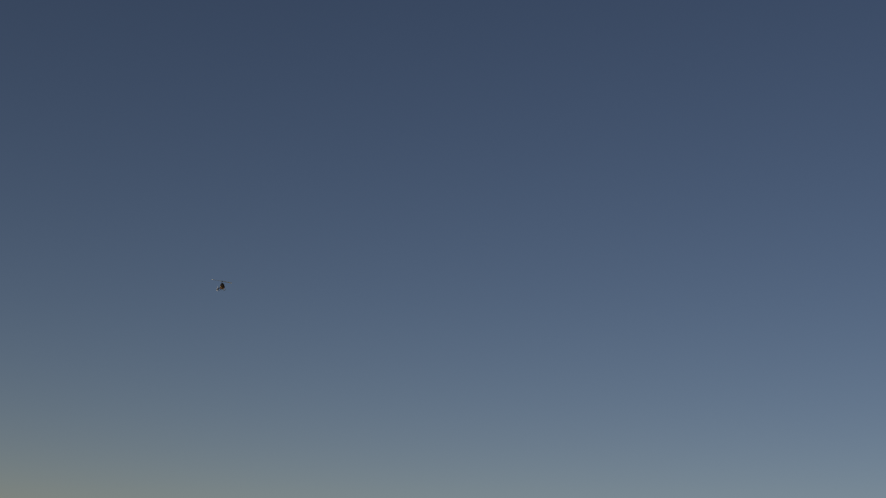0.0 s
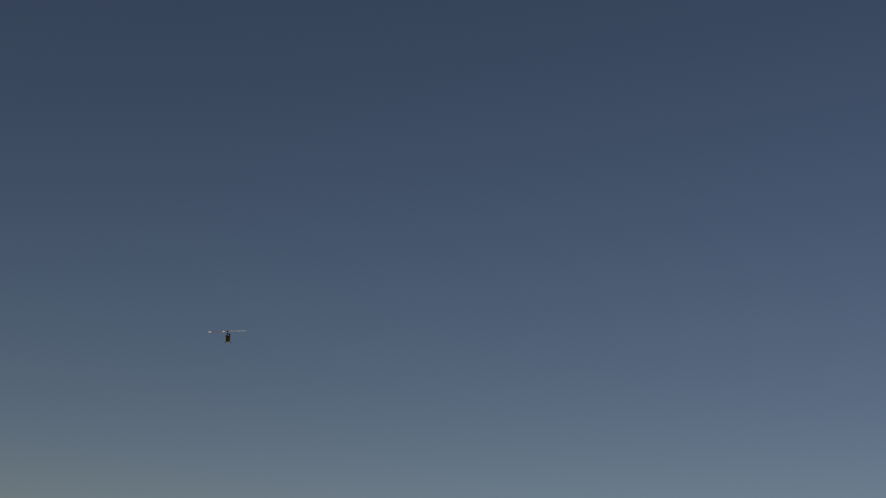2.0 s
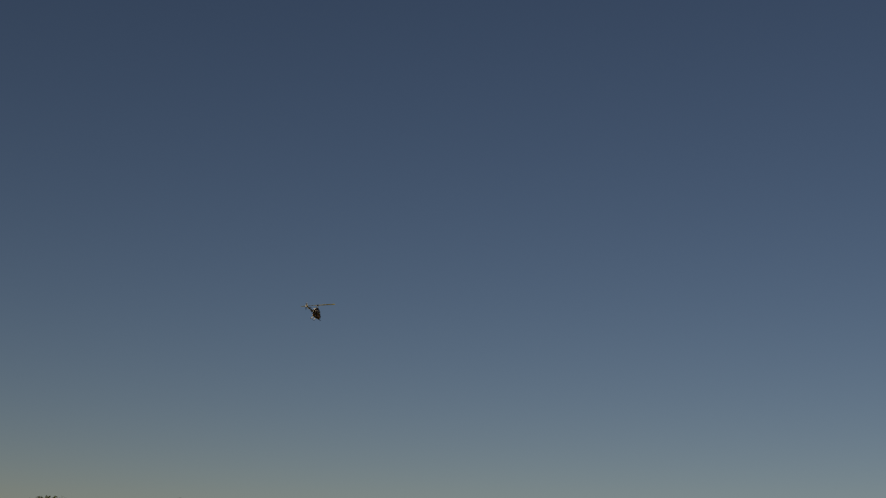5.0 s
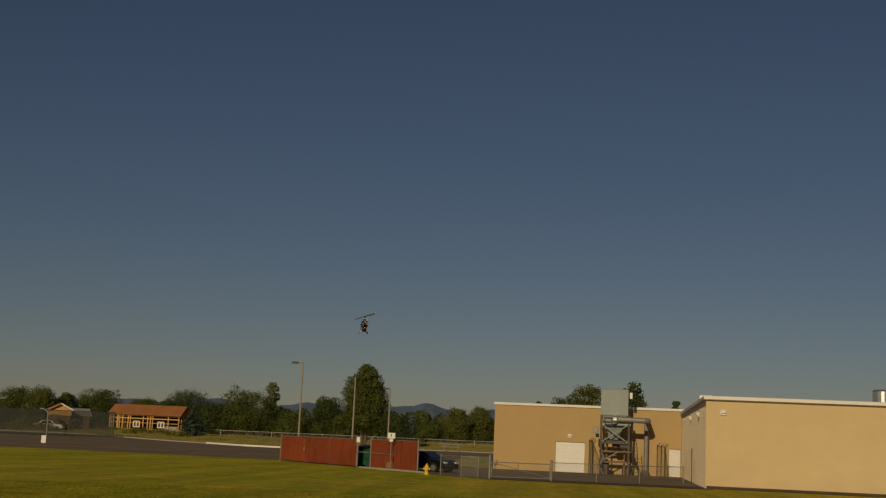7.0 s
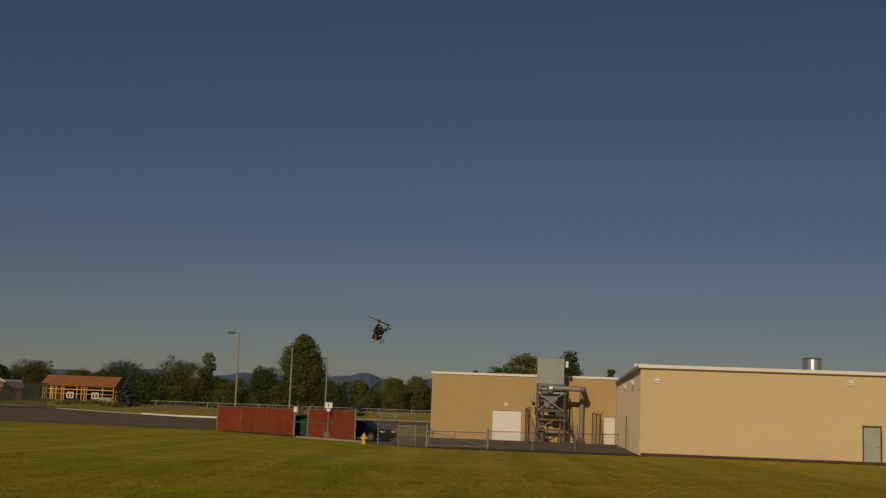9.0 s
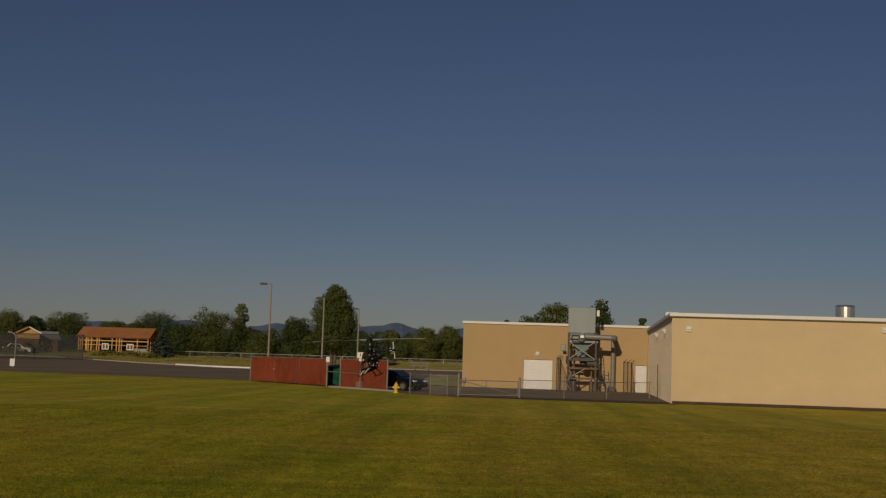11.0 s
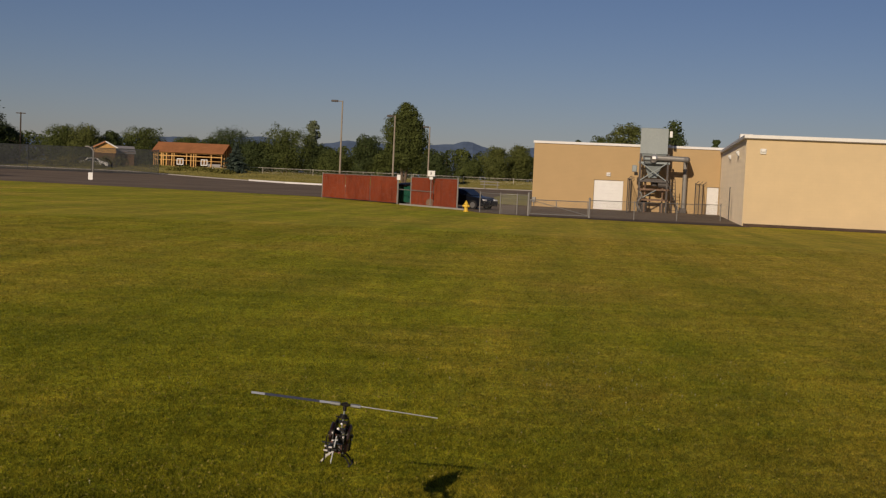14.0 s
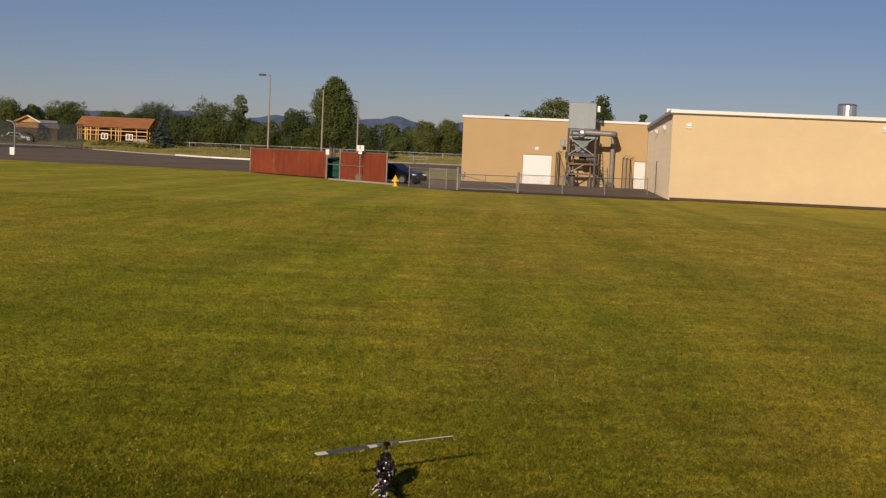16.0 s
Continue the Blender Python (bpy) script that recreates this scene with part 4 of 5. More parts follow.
def timber_hall():
    """A timber-framed hall still without cladding, long side towards the lawn."""
    t = thing("timber_hall", pose(-51.4, 224.5, gz(224.5), 0, 0, -4), "unfinished timber-framed hall with bare plywood roof and open walls", "house")
    L, D, he, hr = 12.6, 7.0, 2.72, 4.52
    x0 = -L / 2
    for sgn in (-1, 1):
        for i in range(6):
            for j in range(2):
                bm = bmesh.new()
                xa, xb = x0 - 0.3 + (L + 0.6) * i / 6, x0 - 0.3 + (L + 0.6) * (i + 1) / 6 - 0.015
                fa, fb = j / 2, (j + 1) / 2 - 0.004
                pa, pb = (D / 2 + 0.5) * (1 - fa), (D / 2 + 0.5) * (1 - fb)
                za, zb = he + (hr - he) * fa - 0.1, he + (hr - he) * fb - 0.1
                q = [bm.verts.new(p) for p in ((xa, sgn * pa, za), (xb, sgn * pa, za), (xb, sgn * pb, zb), (xa, sgn * pb, zb))]
                u = [bm.verts.new(v.co + Vector((0, 0, 0.06))) for v in q]
                bm.faces.new(q)
                bm.faces.new(u)
                for e in range(4):
                    bm.faces.new((q[e], q[(e + 1) % 4], u[(e + 1) % 4], u[e]))
                part("plywood_sheet", bm, M["ply"], t)
    for y in (-D / 2, D / 2):
        for z, hh in ((he - 0.14, 0.26), (he - 0.72, 0.18), (1.25, 0.1), (0.1, 0.2)):
            bm = bmesh.new()
            box(bm, 0, y, z, L, 0.16, hh)
            part("beam", bm, M["timber"], t)
        for x in (-6.2, -5.5, -4.7, -3.9, -2.9, -2.5, -0.2, 0.6, 1.1, 1.5, 4.3, 6.2):
            bm = bmesh.new()
            box(bm, x, y, he / 2, 0.16, 0.15, he)
            part("post", bm, M["timber"], t)
    for x in (x0, -x0):
        for y in (-2.2, -0.8, 0.8, 2.2):
            bm = bmesh.new()
            box(bm, x, y, he / 2 + 0.3, 0.14, 0.12, he + 0.6)
            part("post", bm, M["timber"], t)
    for x in (-1.35, 3.05):
        bm = bmesh.new()
        for dx in (-0.55, 0, 0.55):
            box(bm, x + dx, -D / 2 - 0.1, 1.0, 0.15, 0.08, 1.0)
        for dz in (0.52, 1.48):
            box(bm, x, -D / 2 - 0.1, dz, 1.25, 0.08, 0.15)
        w = part("window_frame", bm, M["white"], t, "white window frame")
        for dx in (-0.275, 0.275):
            bm = bmesh.new()
            box(bm, x + dx, -D / 2 - 0.06, 1.0, 0.42, 0.02, 0.84)
            part("pane", bm, M["inside"], w)
    bm = bmesh.new()
    box(bm, 0, D / 2 - 0.3, 1.3, L - 0.4, 0.05, 2.5)
    box(bm, 0, 0, 0.06, L, D, 0.12)
    part("rear_sheathing", bm, M["inside"], t)
    bm = bmesh.new()
    box(bm, 4.9, -D / 2 + 0.12, 0.5, 2.4, 0.1, 0.6)
    part("low_wall", bm, M["shingle"], t)


def far_house():
    t = thing("house", pose(-60.2, 200, gz(200), 0, 0, 20), "small yellow gable house with a pale roof edge", "house")
    bm = bmesh.new()
    prism(bm, [(-1.7, 2.14), (1.7, 2.14), (1.7, 3.04), (0, 3.94), (-1.7, 3.04)], 6.0, pose(0, 3, 0))
    part("gable", bm, M["timber"], t, "yellow gable wall")
    bm = bmesh.new()
    box(bm, 0, 3.1, 1.08, 3.2, 5.8, 2.18)
    part("lower_wall", bm, M["inside"], t, "dark brown lower wall")
    for sgn in (-1, 1):
        bm = bmesh.new()
        box(bm, 0, 0, 0, 2.2, 6.6, 0.1, pose(sgn * 0.95, 2.9, 3.54, 0, sgn * 27, 0))
        part("roof", bm, M["shingle"], t)
        bm = bmesh.new()
        box(bm, 0, 0, 0, 2.2, 0.12, 0.2, pose(sgn * 0.95, -0.45, 3.51, 0, sgn * 27, 0))
        part("barge_board", bm, M["white"] if sgn > 0 else M["ply"], t)
    bm = bmesh.new()
    box(bm, 3.3, 5, 1.22, 3.0, 4.5, 2.44)
    part("annex", bm, M["inside"], t)
    bm = bmesh.new()
    box(bm, 0, 0, 0, 3.6, 5.0, 0.12, pose(3.3, 4.9, 2.84, 14, 0, 0))
    part("annex_roof", bm, M["shingle"], t, "grey shingle roof")


timber_hall()
far_house()


def small_car(x, y, rz, mm, label):
    t = thing("parked_car", pose(x, y, gz(y), 0, 0, rz), label, "car")
    bm = bmesh.new()
    prism(bm, [(-2.1, 0.3), (-2.1, 0.85), (-1.5, 0.95), (-1.0, 1.42), (0.4, 1.42), (1.0, 0.95), (2.0, 0.82), (2.15, 0.4), (2.1, 0.3)], 1.65, Matrix.Identity(4))
    part("body", bm, M[mm], t)
    for sgn in (-1, 1):
        bm = bmesh.new()
        prism(bm, [(-1.25, 0.95), (-0.9, 1.34), (0.35, 1.34), (0.8, 0.95)], 0.03, pose(0, sgn * 0.83, 0))
        part("side_window", bm, M["glass"], t)
    for wx in (-1.3, 1.35):
        for wy in (-0.8, 0.8):
            bm = bmesh.new()
            rod(bm, (wx, wy - 0.1, 0.31), (wx, wy + 0.1, 0.31), 0.32, seg=14)
            part("wheel", bm, M["rubber"], t)


small_car(-62.5, 196, 200, "car", "dark car parked far behind the court fence")
small_car(-59.4, 192, 10, "white", "white car parked far behind the court fence")


# ---- trees ----
RNG = np.random.default_rng(7)


def leaf_quads(centres, normals, size, rng):
    """Small crossing leaf sprays: one bent quad for each centre."""
    n = len(centres)
    a = rng.normal(size=(n, 3))
    nn = normals + 0.32 * rng.normal(size=(n, 3))
    nn /= np.linalg.norm(nn, axis=1, keepdims=True)
    a -= (a * nn).sum(1, keepdims=True) * nn
    a /= np.linalg.norm(a, axis=1, keepdims=True) + 1e-9
    b = np.cross(nn, a)
    s = size * rng.uniform(0.55, 1.25, (n, 1))
    v = np.stack([centres - a * s, centres + b * s * 0.6, centres + a * s + nn * s * 0.25, centres - b * s * 0.6], 1).reshape(-1, 3)
    f = np.arange(4 * n).reshape(n, 4)
    return v, f


def crown_points(lobes, n, rng, clump=0.42):
    """Points in leafy clumps that sit on the shells of a cluster of lobes, with a thinner fill inside."""
    c = np.array([l[:3] for l in lobes])
    r = np.array([l[3:6] for l in lobes])
    area = (r[:, 0] * r[:, 2])
    k = rng.choice(len(lobes), max(30, n // 60), p=area / area.sum())
    d = rng.normal(size=(len(k), 3))
    d /= np.linalg.norm(d, axis=1, keepdims=True)
    cc = c[k] + d * r[k] * rng.uniform(0.62, 0.98, (len(k), 1))
    cr = clump * rng.uniform(0.6, 1.5, (len(k), 1)) * np.minimum(1.0, r[k].mean(1, keepdims=True) / 0.9)
    j = rng.integers(0, len(k), n)
    e = rng.normal(size=(n, 3))
    e /= np.linalg.norm(e, axis=1, keepdims=True)
    e[:, 2] *= 0.75
    p = cc[j] + e * cr[j] * rng.uniform(0.35, 1.0, (n, 1)) ** 0.5
    q = 0.55 * e + 0.6 * d[j] + np.array([0, 0, 0.15])
    m = n // 2
    k = rng.choice(len(lobes), m, p=area / area.sum())
    d = rng.normal(size=(m, 3))
    d /= np.linalg.norm(d, axis=1, keepdims=True)
    p[:m] = c[k] + d * r[k] * rng.uniform(0.5, 1.0, (m, 1)) ** 0.5
    q[:m] = d
    return p, q


def tree(x, y, h, w, leaf, label, n=1700, base=0.16, squat=1.0, seed=0, leaf_size=0.3, group=""):
    rng = np.random.default_rng(seed)
    h = crown_height(y, h)
    t = thing("tree", pose(x, y, gz(y), 0, 0, float(rng.uniform(0, 360))), label, "tree", group)
    lobes = []
    m = 9 + int(rng.integers(0, 5))
    for i in range(m):
        f = (i + 0.5) / m
        z = h * (base + (0.97 - base) * f)
        width = w * math.sin(math.pi * min(0.97, max(0.08, 0.18 + 0.74 * f))) ** (0.8 / squat)
        a = rng.uniform(0, 6.28)
        off = width * rng.uniform(0.25, 0.6)
        rr = max(0.3 * w, width * rng.uniform(0.5, 0.75))
        lobes.append((off * math.cos(a), off * math.sin(a), min(z, h - rr * 0.7), rr, rr, rr * rng.uniform(0.7, 1.0)))
        lobes.append((-off * math.cos(a + 0.6), -off * math.sin(a + 0.6), min(z, h - rr * 0.7), rr * 0.8, rr * 0.8, rr * 0.7))
    lobes.append((0, 0, h * 0.93 - 0.22 * w, 0.3 * w, 0.3 * w, 0.3 * w))
    bm = bmesh.new()
    lean = rng.uniform(-0.03, 0.03) * h
    rod(bm, (0, 0, -0.1), (lean, 0, h * 0.45), 0.035 * h + 0.04, 0.018 * h, seg=8)
    rod(bm, (lean, 0, h * 0.45), (lean * 0.5, 0, h * 0.85), 0.018 * h, 0.006 * h, seg=6)
    part("trunk", bm, M["bark"], t)
    for l in lobes[::3]:
        bm = bmesh.new()
        rod(bm, (lean * 0.6, 0, max(h * 0.14, l[2] - 0.16 * h)), (l[0] * 0.8, l[1] * 0.8, l[2]), 0.011 * h, 0.003 * h, seg=5)
        part("limb", bm, M["bark"], t)
    p, d = crown_points(lobes, n, rng, min(0.6, 0.17 * w))
    v, f = leaf_quads(p, d, leaf_size, rng)
    ob = new("crown", soup("crown", v.tolist(), f.tolist(), M[leaf]))
    ob.parent = t
    return t


def conifer(x, y, h, w, leaf, label, seed=0, n=9000, leaf_size=0.17):
    rng = np.random.default_rng(seed + 100)
    h = crown_height(y, h)
    t = thing("conifer", pose(x, y, gz(y), 0, 0, float(rng.uniform(0, 360))), label, "tree")
    bm = bmesh.new()
    rod(bm, (0, 0, -0.1), (0, 0, h * 0.98), 0.022 * h + 0.03, 0.01, seg=8)
    part("trunk", bm, M["bark"], t)
    cs, ns = [], []
    tiers = 24
    for i in range(tiers):
        f = i / (tiers - 1)
        z = h * (0.06 + 0.9 * f)
        r = 1.45 * w * (1 - f) ** 0.9 * rng.uniform(0.85, 1.15) + 0.06 * w
        k = max(4, int(11 * (1 - f)))
        bm = bmesh.new() if i % 6 == 0 and f < 0.9 else None
        for j in range(k):
            a = 6.283 * j / k + rng.uniform(-0.25, 0.25)
            rr = r * rng.uniform(0.6, 1.25)
            zb = z + h * rng.uniform(-0.035, 0.035)
            tip = np.array([rr * math.cos(a), rr * math.sin(a), zb - rr * 0.10])
            root = np.array([0, 0, zb + rr * 0.1])
            m = max(4, int(n / tiers / k * (1.6 - f)))
            u = rng.uniform(0.25, 1.0, (m, 1)) ** 0.7
            q = root + (tip - root) * u + rng.normal(size=(m, 3)) * np.array([0.09, 0.09, 0.05]) * w
            cs.append(q)
            ns.append(np.tile([0.3 * math.cos(a), 0.3 * math.sin(a), 0.9], (m, 1)))
            if bm is not None:
                rod(bm, root, tip, 0.012 * w + 0.008, 0.004, seg=4)
        if bm is not None:
            part("branch_whorl", bm, M["bark"], t)
    q, nn = np.concatenate(cs), np.concatenate(ns)
    q2 = np.array([[0, 0, h * 0.95]]) + rng.normal(size=(40, 3)) * np.array([0.05 * w, 0.05 * w, 0.03 * h])
    q, nn = np.concatenate([q, q2]), np.concatenate([nn, np.tile([0, 0, 1.0], (40, 1))])
    v, f = leaf_quads(q, nn, leaf_size, rng)
    ob = new("crown", soup("crown", v.tolist(), f.tolist(), M[leaf]))
    ob.parent = t




def tall_tree():
    """An upright oval crown, widest low down, over a bare forked trunk."""
    rng = np.random.default_rng(41)
    x, y = -10.0, 171.7
    h = crown_height(y, 11.55)
    t = thing("tree", pose(x, y, gz(y)), "tall dense oval tree with olive-green leaves and a forked trunk", "tree")
    lobes = []
    for i in range(46):
        f = (i + 0.5) / 46
        z = h * (0.27 + 0.69 * f)
        wide = 3.55 * math.sin(math.pi * (0.20 + 0.78 * f)) ** 0.62
        a = i * 2.4
        rr = (0.62 + 0.55 * math.sin(math.pi * min(1, 0.25 + 0.7 * f))) * float(rng.uniform(0.8, 1.2))
        off = max(0.0, wide - rr) * float(rng.uniform(0.75, 1.04))
        lobes.append((off * math.cos(a), off * math.sin(a), min(z, h - rr), rr, rr, rr * 1.1))
    for z, rr in ((0.36, 2.2), (0.55, 2.1), (0.73, 1.5)):
        lobes.append((0, 0, h * z, rr, rr, rr))
    for sgn in (-1, 1):
        bm = bmesh.new()
        rod(bm, (sgn * 0.12, 0, -0.1), (sgn * 0.45, 0, h * 0.3), 0.22, 0.16, seg=8)
        rod(bm, (sgn * 0.45, 0, h * 0.3), (sgn * 0.2, 0, h * 0.8), 0.16, 0.05, seg=6)
        part("trunk", bm, M["bark"], t)
    for l in lobes[::3]:
        bm = bmesh.new()
        rod(bm, (0.3 * (1 if l[0] > 0 else -1), 0, max(h * 0.22, l[2] - 1.6)), (l[0] * 0.85, l[1] * 0.85, l[2]), 0.09, 0.03, seg=5)
        part("limb", bm, M["bark"], t)
    p, d = crown_points(lobes, 42000, rng, 0.5)
    v, f = leaf_quads(p, d, 0.11, rng)
    ob = new("crown", soup("crown", v.tolist(), f.tolist(), M["leaf"]))
    ob.parent = t


tall_tree()
tree(-28.3, 213.1, 10.1, 1.6, "leaf_grey", "slender grey-green poplar rising over the treeline", 9000, 0.3, 1.0, 2, 0.13)
for i, (x, y, h, w, lf, lb) in enumerate((
        (-48.0, 236.0, 8.4, 6.0, "leaf_dark", "broad round dark green tree behind the timber hall"),
        (-36.5, 207.0, 5.8, 3.2, "leaf_dark", "low dense dark green tree in the far treeline"),
        (-26.6, 208.0, 5.6, 3.0, "leaf_dark", "low dense dark green tree in the far treeline"),
        (-31.9, 207.6, 8.2, 4.4, "leaf", "broad round green tree in the far treeline"),
        (-18.0, 204.2, 7.6, 2.6, "leaf_dark", "round dark green tree in the far treeline"),
        (-23.5, 203.0, 4.6, 2.8, "leaf", "low round green tree in the far treeline"),
        (-15.5, 204.0, 5.2, 2.0, "leaf", "low round green tree in the far treeline"),
        (3.6, 235.0, 7.2, 2.8, "leaf_light", "light green tree beside the tan building"),
        (8.2, 239.9, 7.8, 3.1, "leaf_light", "light green tree beside the tan building"),
        (-1.3, 217.0, 4.3, 2.3, "leaf", "low green tree in the far treeline"),
        (-7.3, 204.0, 5.0, 1.9, "leaf_dark", "low dark green tree in the far treeline"),
        (-76.0, 226.0, 7.4, 3.6, "leaf", "broad green tree behind the court fence"),
        (-70.5, 222.0, 7.5, 3.2, "leaf_light", "broad olive-green tree behind the court fence"),
        (-67.5, 228.0, 6.8, 1.9, "leaf_dark", "small dark green tree behind the court fence"),
        (-63.6, 236.0, 8.0, 4.5, "leaf", "broad green tree beside the timber hall"),
        (-57.9, 246.0, 6.6, 3.6, "leaf", "round green tree behind the timber hall"),
        (-83.0, 216.0, 6.6, 3.2, "leaf_dark", "broad dark green tree behind the court fence"),
        (-89.0, 210.0, 6.2, 3.0, "leaf", "broad green tree behind the court fence"),
        (-72.0, 178.0, 4.2, 2.6, "leaf_dark", "low dark green tree behind the court fence"),
        (-80.0, 176.0, 4.8, 3.0, "leaf_dark", "low dark green tree behind the court fence"),
        (-87.0, 172.0, 5.0, 3.0, "leaf", "low green tree behind the court fence"),
        (18.0, 149.0, 9.2, 2.7, "leaf_light", "round light green tree behind the tan building"),
        (16.0, 159.0, 7.7, 2.4, "leaf", "round green tree behind the tan building"),
        (13.2, 164.5, 7.5, 0.9, "leaf_dark", "narrow green tree behind the tan building"),
        (26.2, 137.5, 7.6, 0.85, "leaf_dark", "small dark green tree behind the cream building"),
        (-55.1, 106.6, 8.2, 3.0, "leaf_dark", "broad dark green tree at the lawn's far edge"),
        (-61.5, 108.8, 7.4, 2.6, "leaf_dark", "broad dark green tree at the lawn's far edge"),
        (-76.2, 196.3, 6.8, 3.1, "leaf_dark", "dense dark green tree beside the tall fir"),
        (-84.0, 199.0, 7.7, 3.6, "leaf_dark", "dense dark green tree beside the tall fir"),
        (-59.5, 126.7, 7.9, 1.8, "leaf_light", "thin open tree with light green leaves"))):
    sparse = 2600 if "thin" in lb else 16000
    tree(x, y, h, w * 1.16, lf, lb, sparse, 0.1, 1.3, 10 + i, 0.125, "treeline")
conifer(-5.0, 205, 5.5, 1.0, "leaf_dark", "small narrow dark conifer in the treeline", 1, 900)
conifer(-37.3, 191.5, 4.9, 1.5, "needle_blue", "grey-blue spruce beside the timber hall", 2)
conifer(-75.2, 188.0, 12.76, 3.6, "leaf_dark", "tall dark fir behind the court fence", 3, 12000, 0.19)
conifer(-83.0, 190.7, 10.2, 2.7, "leaf_dark", "dark fir behind the court fence", 4, 9000, 0.19)
tree(23.2, 148.3, 9.9, 2.1, "leaf_dark", "ragged dark pine behind the tan building", 4200, 0.3, 0.8, 77, 0.17)


def far_woods():
    """A long uneven belt of trees behind the field."""
    rng = np.random.default_rng(5)
    lobes = []
    for x in np.arange(-150, 70, 1.7):
        y = 246 + 6 * math.sin(x * 0.07) + rng.uniform(-4, 4)
        for z in (0.5, 2.2, 4.1):
            k = 1 + 0.35 * noise.noise(Vector((x * 0.12, 0, 1)))
            lobes.append((x + rng.uniform(-1, 1), y + rng.uniform(-1, 1), gz(y) + z * k, 1.7, 1.7, 1.5 * k))
    p, d = crown_points(lobes, 130000, rng, 0.7)
    v, f = leaf_quads(p, d, 0.24, rng)
    ob = new("far_woods", soup("far_woods", v.tolist(), f.tolist(), M["leaf"]))
    tagged(ob, "uneven belt of green bushes and trees behind the field", "woods", kind="stuff")


def bush(x, y, w, h, seed, leaf="leaf_olive"):
    rng = np.random.default_rng(seed)
    lobes = [(rng.uniform(-w, w), rng.uniform(-0.5, 0.5), h * 0.35, 0.45 * w + 0.3, 0.8, h * 0.6) for _ in range(7)]
    p, d = crown_points(lobes, 1500, rng, 0.3)
    p[:, 2] = np.maximum(p[:, 2], 0.02)
    v, f = leaf_quads(p, d, 0.13, rng)
    t = thing("bush", pose(x, y, gz(y)), "low clipped olive-green bush on the verge", "bush", "verge bushes")
    ob = new("foliage", soup("foliage", v.tolist(), f.tolist(), M[leaf]))
    ob.parent = t
    bm = bmesh.new()
    rod(bm, (0, 0, -0.05), (0, 0, h * 0.6), 0.06, 0.02, seg=5)
    part("stem", bm, M["bark"], t)


far_woods()
for i, (x, y, w, h) in enumerate(((-58.9, 188, 1.1, 1.2), (-44.0, 190, 3.2, 0.75), (-38.2, 186, 1.6, 0.8), (-54.8, 206, 1.6, 0.45), (-45.5, 200, 2.6, 0.7), (-60.5, 193, 3.6, 1.9), (-66, 196, 3.0, 1.6), (-58.0, 196, 2.0, 2.1), (-61.0, 185, 4.0, 0.9), (-68.0, 188, 3.0, 0.8))):
    bush(x, y, w, h, 50 + i)


def meadow():
    """Rough unmown grass along the far side of the asphalt and up the bank: leaning stalks of mixed height."""
    rng = np.random.default_rng(12)
    n = 52000
    x = rng.uniform(-92, 22, n)
    near = np.interp(x, [-92, -75, -50, -37, -23, -14, -4, 22], [177, 177, 179, 168, 154, 151, 173, 177])
    y = near + 1.0 + 48 * rng.random(n) ** 1.3
    z0 = np.array([gz(v) for v in y])
    h = rng.uniform(0.05, 0.26, n) * (0.7 + 0.5 * np.sin(x * 0.7 + y * 0.3))
    h = np.abs(h) + 0.08
    w = rng.uniform(0.03, 0.07, n)
    lean = rng.normal(size=(n, 2)) * h[:, None] * 0.4
    v = np.zeros((n, 3, 3))
    v[:, 0] = np.stack([x - w, y, z0], 1)
    v[:, 1] = np.stack([x + w, y + 0.02, z0], 1)
    v[:, 2] = np.stack([x + lean[:, 0], y + lean[:, 1], z0 + h], 1)
    ob = new("meadow_grass", soup("meadow_grass", v.reshape(-1, 3).tolist(), np.arange(3 * n).reshape(n, 3).tolist(), M["straw"]))
    tagged(ob, "rough unmown tan and olive grass on the bank", "grass", kind="stuff")


M["straw"] = mat("meadow_straw", (0.125, 0.135, 0.034), 0.9, var=0.2, scale=0.12, fine=0.8, island=0.2, tint=(0.225, 0.19, 0.065), spec=0.05)
meadow()

